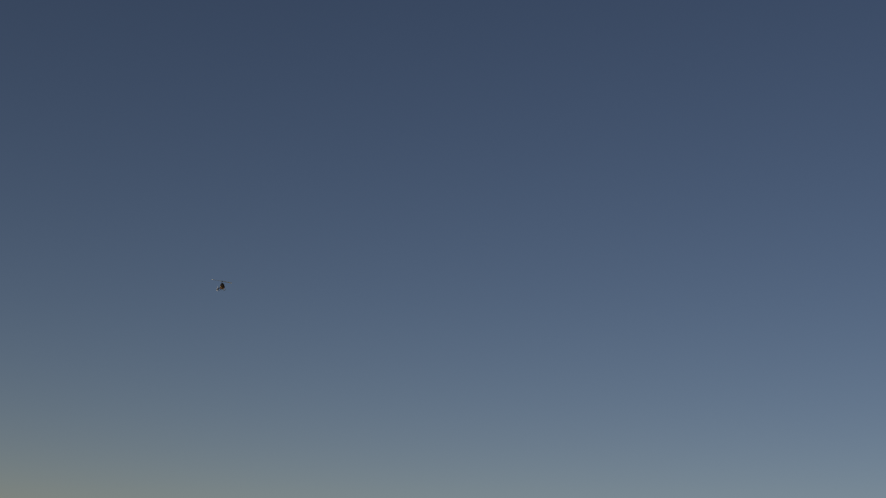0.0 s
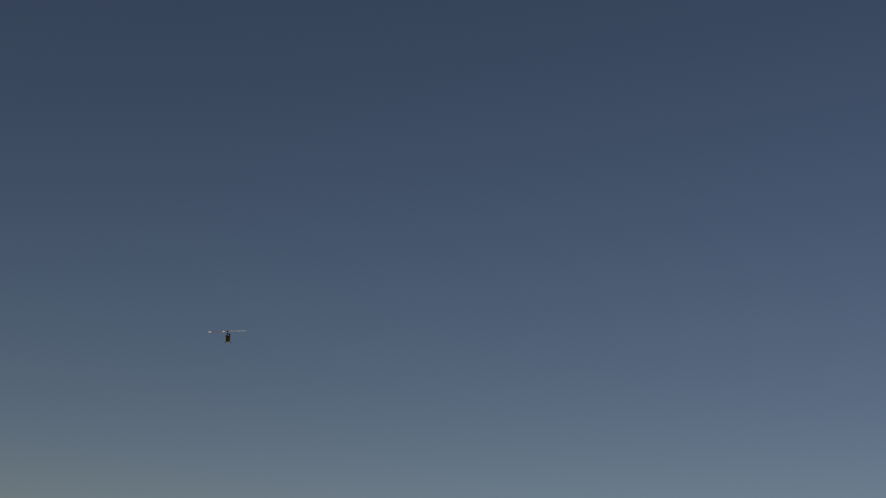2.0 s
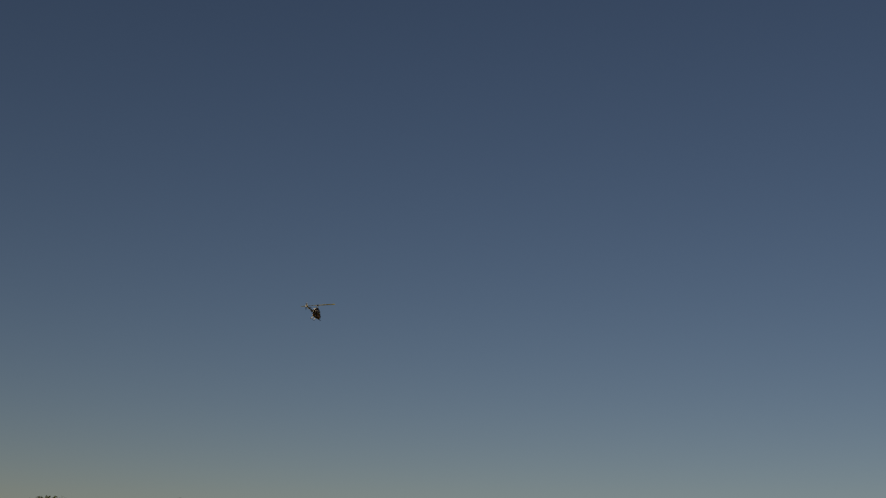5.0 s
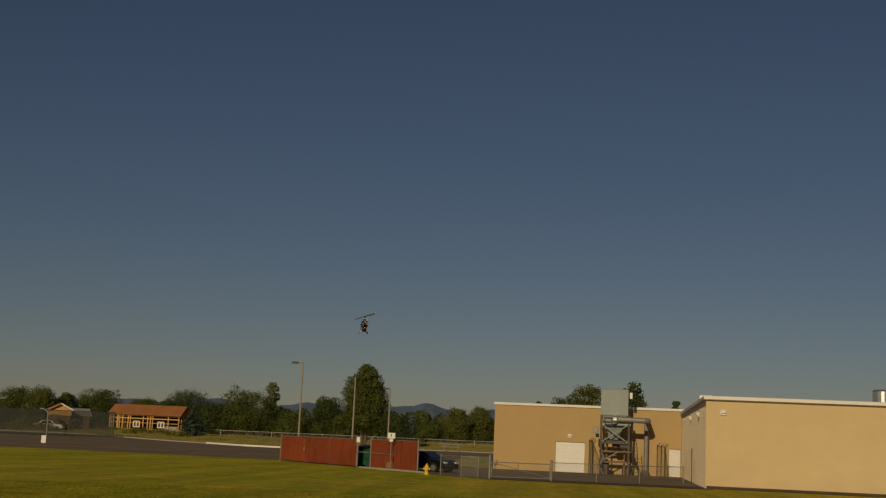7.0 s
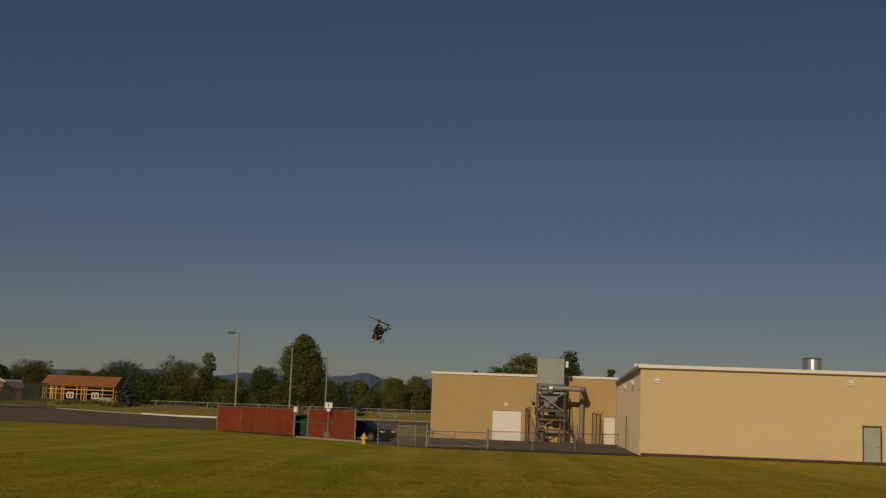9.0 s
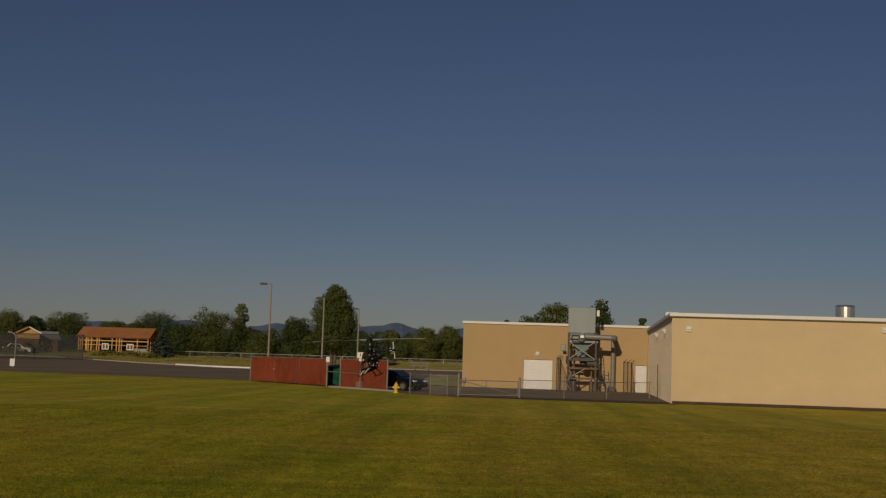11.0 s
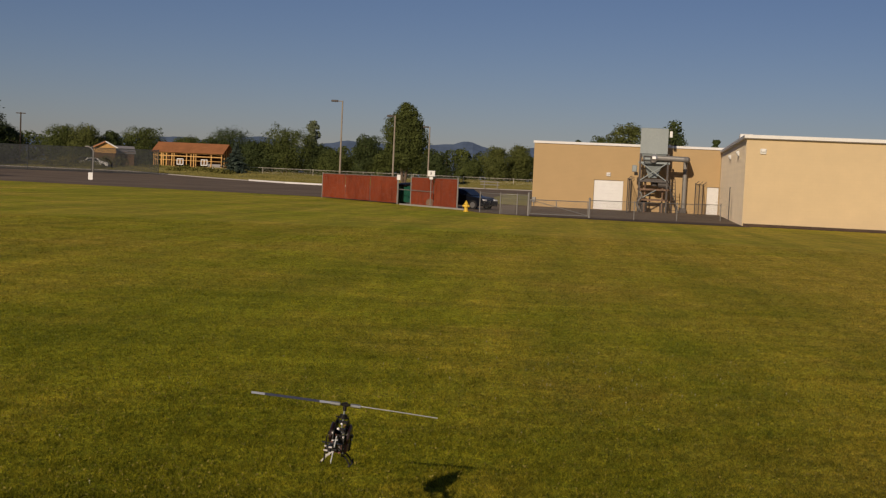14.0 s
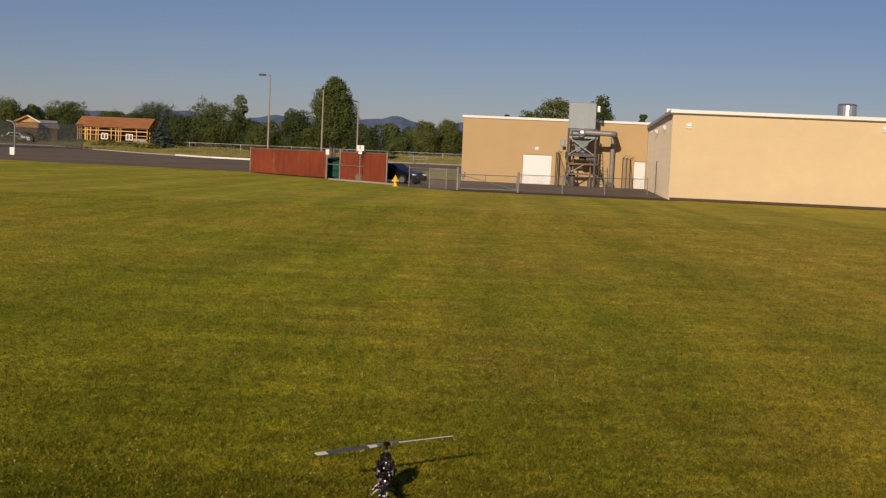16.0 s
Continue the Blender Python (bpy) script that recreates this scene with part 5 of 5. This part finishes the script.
# ---- lawn blades ----
def lawn_blades(n=560000):
    """Mown blades, thick near the pilot's stand and thinner further off."""
    rng = np.random.default_rng(3)
    d = 5.6 * (44.0 / 5.6) ** (rng.random(n) ** 1.55)
    a = rng.uniform(-0.43, 0.43, n)
    x, y = d * np.sin(a), d * np.cos(a)
    clump = 0.5 + 0.5 * np.sin(x * 7.1 + 3 * np.sin(y * 5.3)) * np.sin(y * 6.3 + 2 * np.sin(x * 4.1))
    h = (0.009 + 0.019 * rng.random(n)) * (0.6 + 0.7 * clump) * (1 + 0.02 * d)
    w = 0.0021 * (1 + d * 0.05)
    t = rng.uniform(0, 6.283, n)
    lean = rng.normal(size=(n, 2)) * h[:, None] * 1.0
    v = np.zeros((n, 3, 3))
    v[:, 0] = np.stack([x - w * np.cos(t), y - w * np.sin(t), np.zeros(n)], 1)
    v[:, 1] = np.stack([x + w * np.cos(t), y + w * np.sin(t), np.zeros(n)], 1)
    v[:, 2] = np.stack([x + lean[:, 0], y + lean[:, 1], h], 1)
    me = bpy.data.meshes.new("lawn_blades")
    me.vertices.add(3 * n)
    me.vertices.foreach_set("co", v.reshape(-1))
    me.loops.add(3 * n)
    me.loops.foreach_set("vertex_index", np.arange(3 * n, dtype=np.int32))
    me.polygons.add(n)
    me.polygons.foreach_set("loop_start", np.arange(0, 3 * n, 3, dtype=np.int32))
    me.polygons.foreach_set("loop_total", np.full(n, 3, dtype=np.int32))
    me.update()
    me.validate()
    me.materials.append(M["blade"])
    tagged(new("lawn_blades", me), "short mown grass blades of the lawn", "grass", kind="stuff")


def clover():
    """Small pale clover heads scattered in the lawn."""
    rng = np.random.default_rng(9)
    bm = bmesh.new()
    for _ in range(110):
        k = rng.random()
        x, y = (rng.normal(1.2, 0.9), rng.normal(12.5, 1.3)) if k < 0.7 else (rng.uniform(-3, 4), rng.uniform(6, 18))
        bmesh.ops.create_icosphere(bm, subdivisions=1, radius=float(rng.uniform(0.003, 0.006)), matrix=Matrix.Translation((x, y, 0.02)))
        rod(bm, (x, y, 0), (x, y, 0.02), 0.0012, seg=4)
    ob = new("clover_flowers", mesh_of("clover_flowers", bm, M["weed_flower"]))
    tagged(ob, "scattered pale clover flowers in the lawn", "flowers", kind="stuff")


def lawn_weeds(n=17000):
    """Broad leaves of clover and plantain and coarse pale stems standing out of the mown lawn, in loose colonies."""
    rng = np.random.default_rng(17)
    k = 900
    cd = 5.6 * (34.0 / 5.6) ** rng.random(k)
    ca = rng.uniform(-0.42, 0.42, k)
    j = rng.integers(0, k, n)
    d = cd[j] * (1 + 0.035 * rng.normal(size=n))
    a = ca[j] + 0.035 * rng.normal(size=n)
    x, y = d * np.sin(a), d * np.cos(a)
    c = np.stack([x, y, rng.uniform(0.012, 0.032, n)], 1)
    nn = np.tile([0.0, -0.5, 0.8], (n, 1)) + 0.55 * rng.normal(size=(n, 3))
    v, f = leaf_quads(c, nn, 0.0088, rng)
    v[:, 2] = np.maximum(v[:, 2], 0.002)
    ob = new("lawn_weeds", soup("lawn_weeds", v.tolist(), f.tolist(), M["weed_leaf"]))
    tagged(ob, "small broad weed leaves scattered through the lawn", "weeds", kind="stuff")


M["weed_leaf"] = mat("weed_leaf", (0.085, 0.10, 0.010), 0.7, var=0.2, scale=0.4, fine=30.0, island=0.5, tint=(0.20, 0.165, 0.035), spec=0.1)
M["weed_flower"] = mat("clover_flower", (0.42, 0.40, 0.24), 0.8, var=0.1)
lawn_blades()
lawn_weeds()
clover()


# ---- the model helicopter: nose towards -y, skids at z = 0, rotor hub at z = HUB_Z ----
HUB_Z = 0.285


def helicopter():
    t = thing("model_helicopter", pose(0, 30, 0), "black radio-controlled model helicopter with open dark frame and pale-tipped blades", "helicopter")
    for sgn in (-1, 1):
        bm = bmesh.new()
        prism(bm, [(-0.105, 0.052), (-0.08, 0.045), (0.075, 0.045), (0.105, 0.085), (0.100, 0.165), (0.05, 0.212), (-0.045, 0.212), (-0.08, 0.165), (-0.118, 0.12), (-0.12, 0.065)], 0.004,
              pose(sgn * 0.026, 0, 0, 0, 0, 90))
        part("side_frame", bm, M["carbon"], t, "black carbon side plate")
        bm = bmesh.new()
        box(bm, sgn * 0.043, -0.015, 0.130, 0.022, 0.045, 0.036, bevel=0.003)
        s = part("servo", bm, M["black"], t, "black servo with a silver label")
        bm = bmesh.new()
        box(bm, sgn * 0.0552, -0.015, 0.130, 0.002, 0.038, 0.024)
        box(bm, sgn * 0.043, -0.0392, 0.130, 0.016, 0.002, 0.022)
        part("label", bm, M["silver"], s)
        bm = bmesh.new()
        rod(bm, (sgn * 0.045, -0.02, 0.148), (sgn * 0.022, -0.005, 0.232), 0.0022, seg=6)
        part("linkage_rod", bm, M["black"], t)
        bm = bmesh.new()
        pipe(bm, [(sgn * 0.066, -0.115, 0.020), (sgn * 0.069, -0.09, 0.006), (sgn * 0.069, 0.07, 0.006), (sgn * 0.067, 0.085, 0.010)], 0.004, 6)
        part("skid", bm, M["black"], t)
        for y in (-0.07, 0.045):
            bm = bmesh.new()
            pipe(bm, [(sgn * 0.018, y, 0.050), (sgn * 0.036, y, 0.046), (sgn * 0.054, y, 0.030), (sgn * 0.069, y, 0.007)], 0.0042, 6)
            # sun-side struts coloured pale as if lit, the others black as if shaded
            part("skid_strut", bm, M["silver"] if sgn > 0 else M["black"], t)
    bm = bmesh.new()
    box(bm, 0, -0.045, 0.083, 0.086, 0.125, 0.044, bevel=0.006)
    part("battery", bm, M["brown"], t, "brown shrink-wrapped battery pack")
    bm = bmesh.new()
    for z in (0.092, 0.118):
        box(bm, 0, -0.06, z - 0.012, 0.091, 0.014, 0.040 if z < 0.1 else 0.01)
    part("battery_strap", bm, M["black"], t)
    bm = bmesh.new()
    box(bm, -0.012, -0.118, 0.124, 0.036, 0.03, 0.022, bevel=0.003)
    box(bm, 0, -0.116, 0.085, 0.092, 0.014, 0.056, bevel=0.004)
    part("receiver", bm, M["black"], t)
    bm = bmesh.new()
    box(bm, 0.012, -0.11, 0.052, 0.030, 0.045, 0.014, bevel=0.003)
    box(bm, -0.018, -0.115, 0.047, 0.018, 0.02, 0.012)
    part("speed_controller", bm, M["brown"], t)
    bm = bmesh.new()
    rod(bm, (0, -0.035, 0.075), (0, -0.035, 0.125), 0.024, seg=16)
    part("motor", bm, M["black"], t)
    bm = bmesh.new()
    rod(bm, (0, -0.035, 0.125), (0, -0.035, 0.131), 0.0245, seg=16)
    part("motor_ring", bm, M["alu"], t)
    bm = bmesh.new()
    rod(bm, (0, 0, 0.136), (0, 0, 0.146), 0.062, seg=28)
    rod(bm, (0, 0, 0.146), (0, 0, 0.153), 0.022, seg=16)
    part("main_gear", bm, M["black"], t)
    for y, z, sy, sz in ((0, 0.062, 0.05, 0.012), (0, 0.165, 0.05, 0.012), (0, 0.2, 0.05, 0.012), (0.065, 0.12, 0.03, 0.03)):
        bm = bmesh.new()
        box(bm, 0, y, z, 0.05, sy, sz, bevel=0.002)
        part("frame_block", bm, M["black"], t)
    # small random bits added for the white glints on the body, and fittings along the boom
    rng = np.random.default_rng(21)
    for k in range(26):
        y, z, x = rng.uniform(0.05, 0.105), rng.uniform(0.065, 0.2), rng.uniform(-0.032, 0.032)
        if k > 17:
            y, z, x = rng.uniform(0.2, 0.42), rng.uniform(0.1, 0.14), rng.uniform(-0.016, 0.022)
        bm = bmesh.new()
        box(bm, 0, 0, 0, rng.uniform(0.004, 0.013), 0.008, rng.uniform(0.003, 0.008), pose(x, y, z, *rng.uniform(-35, 35, 3)), bevel=0.001)
        part("fitting", bm, M["alu"] if k % 3 else M["brown"], t)
    for sgn in (-1, 1):
        for y, z in ((0.055, 0.13), (0.02, 0.175), (-0.03, 0.175), (0.075, 0.085), (0.0, 0.085)):
            bm = bmesh.new()
            rod(bm, (sgn * 0.027, y, z), (sgn * 0.033, y, z), 0.003, seg=8)
            part("bolt", bm, M["alu"], t)
        bm = bmesh.new()
        box(bm, sgn * 0.034, 0.055, 0.150, 0.020, 0.030, 0.034, bevel=0.003)
        part("rear_servo", bm, M["black"], t)
        bm = bmesh.new()
        box(bm, sgn * 0.034, 0.0712, 0.152, 0.008, 0.002, 0.009)
        part("servo_label", bm, M["silver"], t)
    bm = bmesh.new()
    box(bm, 0.0, -0.07, 0.152, 0.04, 0.045, 0.022, bevel=0.003)
    part("gyro", bm, M["black"], t)
    bm = bmesh.new()
    for i in range(6):
        a = i * 1.047
        pipe(bm, [(0.02 * math.cos(a), -0.10 + 0.015 * math.sin(a), 0.10), (0.036 * math.cos(a), -0.09, 0.135 + 0.01 * math.sin(a)), (0.03 * math.cos(a + 0.5), -0.05, 0.16)], 0.0016, 4)
    part("wiring", bm, M["brown"], t)
    bm = bmesh.new()
    rod(bm, (0, 0, 0.06), (0, 0, HUB_Z + 0.004), 0.004, seg=10)
    part("main_shaft", bm, M["alu"], t)
    bm = bmesh.new()
    rod(bm, (0, 0, 0.218), (0, 0, 0.226), 0.026, seg=14)
    rod(bm, (0, 0, 0.226), (0, 0, 0.238), 0.018, seg=14)
    for a in range(3):
        rod(bm, (0, 0, 0.222), (0.036 * math.cos(a * 2.09), 0.036 * math.sin(a * 2.09), 0.222), 0.003, seg=6)
    part("swashplate", bm, M["black"], t)
    bm = bmesh.new()
    rod(bm, (0, 0.07, 0.125), (0, 0.47, 0.125), 0.0105, seg=12)
    part("tail_boom", bm, M["carbon"], t, "black tubular tail boom")
    for sgn in (-1, 1):
        bm = bmesh.new()
        rod(bm, (sgn * 0.022, 0.08, 0.075), (sgn * 0.010, 0.30, 0.121), 0.003, seg=6)
        part("boom_support", bm, M["carbon"], t)
    bm = bmesh.new()
    prism(bm, [(0.44, 0.06), (0.465, 0.065), (0.48, 0.12), (0.495, 0.18), (0.465, 0.185), (0.445, 0.13)], 0.003, pose(0.014, 0, 0, 0, 0, 90))
    part("tail_fin", bm, M["carbon"], t)
    bm = bmesh.new()
    prism(bm, [(-0.05, 0.0), (0.05, 0.0), (0.04, 0.03), (-0.04, 0.03)], 0.003, pose(0, 0.34, 0.137, -90))
    part("stabiliser", bm, M["carbon"], t)
    bm = bmesh.new()
    box(bm, 0, 0.475, 0.125, 0.026, 0.035, 0.03, bevel=0.003)
    rod(bm, (0, 0.45, 0.125), (0, 0.46, 0.125), 0.016, seg=10)
    gearbox = part("tail_gearbox", bm, M["black"], t)
    bm = bmesh.new()
    for x, z, w in ((-0.010, 0.136, 0.016), (0.009, 0.120, 0.018), (-0.012, 0.112, 0.012), (0.013, 0.139, 0.010), (0.0, 0.101, 0.012)):
        box(bm, x, 0.495, z, w, 0.006, 0.007, bevel=0.001)
    part("gearbox_cover", bm, M["silver"], gearbox, "bright machined gearbox cover")
    # the bearings, pulleys and link arms over the frame, and the two side pods of wiring
    for x, y, z, r, m in ((0.006, 0.100, 0.178, 0.006, "alu"), (-0.024, 0.102, 0.142, 0.005, "silver"), (0.022, 0.103, 0.118, 0.007, "alu"), (-0.016, 0.106, 0.084, 0.006, "silver"),
                          (0.018, 0.106, 0.066, 0.005, "silver"), (-0.004, 0.075, 0.200, 0.005, "alu")):
        bm = bmesh.new()
        rod(bm, (x, y, z), (x, y + 0.008, z), r, seg=12)
        rod(bm, (x, y + 0.008, z), (x, y + 0.013, z), r * 0.4, seg=8)
        part("pulley", bm, M[m], t)
    for sgn in (-1, 1):
        bm = bmesh.new()
        prism(bm, [(-0.07, 0.112), (0.055, 0.105), (0.082, 0.13), (0.065, 0.172), (0.01, 0.198), (-0.05, 0.182), (-0.082, 0.14)], 0.016, pose(sgn * 0.041, 0, 0, 0, 0, 90))
        bmesh.ops.bevel(bm, geom=bm.edges[:], offset=0.005, segments=1, affect="EDGES", clamp_overlap=True)
        part("side_pod", bm, M["pod"], t, "dark maroon-black side cover")
    bm = bmesh.new()
    box(bm, 0, 0.20, 0.112, 0.03, 0.05, 0.022, bevel=0.003)
    part("tail_servo", bm, M["black"], t)
    bm = bmesh.new()
    rod(bm, (0.012, 0.22, 0.118), (0.012, 0.46, 0.122), 0.0015, seg=5)
    part("tail_pushrod", bm, M["alu"], t)

    # main rotor: hub, grips and two blades
    bm = bmesh.new()
    box(bm, 0, 0, 0, 0.036, 0.024, 0.016, bevel=0.003)
    rod(bm, (0, 0, -0.03), (0, 0, 0.012), 0.009, seg=10)
    rod(bm, (-0.05, 0, 0), (0.05, 0, 0), 0.0045, seg=8)
    rotor = part("main_rotor", bm, M["black"], t, "black rotor head with two blades")
    rotor.location = (0, 0, HUB_Z)
    for sgn in (-1, 1):
        turn = pose(0, 0, 0, 0, 0, 0 if sgn > 0 else 180)
        bm = bmesh.new()
        box(bm, 0.050, 0, 0, 0.052, 0.022, 0.016, turn, bevel=0.003)
        part("blade_grip", bm, M["alu"], rotor)
        bm = bmesh.new()
        # aerofoil sections: white root and tip, leading edge whitened as a painted sun glint, the rest dark
        secs = [0.062, 0.085, 0.105, 0.125, 0.25, 0.385, 0.386, 0.44, 0.45]
        prof = [(-0.015, 0.0), (-0.008, 0.0035), (0.006, 0.0025), (0.027, 0.0), (0.006, -0.0015), (-0.008, -0.002)]
        rows = []
        for i, rr in enumerate(secs):
            wide = 0.55 if i == 0 else (0.8 if i == 1 else (0.85 if i == len(secs) - 1 else 1.0))
            pitch = radians(7)
            droop = -0.03 * max(0, rr - 0.1) ** 2
            row = []
            for c, z in prof:
                cc, zz = c * wide, z
                row.append(bm.verts.new(turn @ Vector((rr, cc * math.cos(pitch) - zz * math.sin(pitch), -cc * math.sin(pitch) + zz * math.cos(pitch) + droop))))
            rows.append(row)
        for i, (a, b) in enumerate(zip(rows, rows[1:])):
            for j in range(6):
                f = bm.faces.new((a[j], a[(j + 1) % 6], b[(j + 1) % 6], b[j]))
                f.material_index = 1 if (i <= 2 or i >= 6 or j in (0, 5)) else 0
        bm.faces.new(rows[0])
        bm.faces.new(rows[-1][::-1]).material_index = 1
        part("blade", bm, [M["blade_carbon"], M["blade_white"]], rotor, "grey carbon rotor blade with white root, tip and painted leading-edge glint")
    bm = bmesh.new()
    rod(bm, (-0.012, 0, 0), (0.012, 0, 0), 0.008, seg=10)
    tail = part("tail_rotor", bm, M["black"], t, "small two-bladed tail rotor")
    tail.location = (-0.024, 0.475, 0.125)
    for sgn in (-1, 1):
        bm = bmesh.new()
        box(bm, 0, 0, sgn * 0.040, 0.004, 0.018, 0.058, bevel=0.0015)
        part("tail_blade", bm, M["blade_white"], tail)
    return t, rotor, tail


heli, main_rotor, tail_rotor = helicopter()


# ---- what moves ----
# seconds; hub x, y, z; turn (0: tail away from the pilot, 180: tail towards him), far side up, right side down, degrees; blade angle
FLIGHT = (
    (0.0, -19.674, 31.200, 10.987, 46, 8, -6, 80),
    (0.5, -18.509, 29.615, 10.589, 48, 8, -8, 85),
    (1.0, -17.518, 29.057, 10.441, 42, 8, -6, 80),
    (1.5, -15.807, 26.678, 9.751, 40, 18, -10, 70),
    (2.0, -14.659, 25.125, 9.188, 26, 26, 3, 22),
    (2.5, -13.985, 24.994, 8.918, 22, 6, 10, 45),
    (3.0, -13.202, 23.776, 8.514, 16, 6, 2, -60),
    (3.2, -12.477, 23.399, 8.338, 20, 8, -2, -62),
    (4.2, -9.100, 22.560, 7.500, 98, 4, 2, 60),
    (5.3, -5.584, 21.822, 6.500, 188, -4, 4, 15),
    (5.5, -4.889, 21.348, 6.049, 191, -4, 5, 14),
    (6.0, -3.329, 20.780, 5.137, 188, -4, -1, 4),
    (6.5, -2.013, 20.530, 4.518, 187, -4, 3, -35),
    (7.0, -1.257, 20.263, 3.843, 186, -4, 3, -66),
    (7.5, -0.766, 19.923, 3.421, 185, -4, 2, -72),
    (8.0, -0.295, 19.130, 3.464, 187, -4, 1, -66),
    (8.2, -0.112, 18.521, 3.563, 189, -4, 1, -60),
    (9.3, 0.020, 15.400, 2.700, 198, -5, 0, 70),
    (10.3, 0.043, 12.199, 2.020, 206, -7, -4, 84),
    (10.5, -0.037, 11.295, 2.186, 205, -8, 4, -52),
    (11.0, -0.292, 9.894, 2.012, 201, -8, -5, 10),
    (11.5, -0.689, 8.571, 1.711, 196, -5, 5, 5),
    (12.0, -0.899, 7.535, 1.425, 192, -2, 8, 0),
    (12.5, -0.912, 6.591, 1.062, 192, 0, 6, -20),
    (13.0, -0.792, 5.988, 1.000, 185, -2, 4, -34),
    (13.5, -0.703, 5.978, 0.862, 177, -6, 1, 84),
    (14.0, -0.573, 5.871, 0.751, 179, -6, 6, 8),
    (14.5, -0.435, 5.726, 0.735, 180, -6, 5, -64),
    (15.0, -0.279, 5.880, 0.690, 180, -4, 3, 42),
    (15.5, -0.092, 6.178, 0.384, 179, -1, 0, -76),
    (16.0, -0.034, 6.618, 0.288, 179, 0, 0, 36),
)


def motions():
    rows, spin, tail, total = [], [], [], None
    for t, x, y, z, yaw, up, bank, blade in FLIGHT:
        rows.append((t, pose(x, y, z) @ pose(0, 0, 0, 0, bank, 0) @ pose(0, 0, 0, up, 0, 0) @ pose(0, 0, 0, 0, 0, yaw) @ pose(0, 0, -HUB_Z)))
    walk(heli, rows)
    now, turn = 0.0, FLIGHT[0][7] - FLIGHT[0][4]
    spin.append((0.0, turn))
    for r in FLIGHT[1:]:
        want = r[7] - r[4]
        steps = max(1, round((r[0] - now) / 0.1))
        goal = turn + steps * 70.0
        goal = want + 180.0 * math.floor((goal - want) / 180.0)
        while goal <= turn:
            goal += 180.0
        for i in range(1, steps + 1):
            spin.append((now + (r[0] - now) * i / steps, turn + (goal - turn) * i / steps))
        now, turn = r[0], goal
    walk(main_rotor, [(t, pose(0, 0, HUB_Z, 0, 0, a)) for t, a in spin])
    walk(tail_rotor, [(0.1 * i, pose(-0.024, 0.475, 0.125, 67.0 * i + 20, 0, 0)) for i in range(161)])


motions()
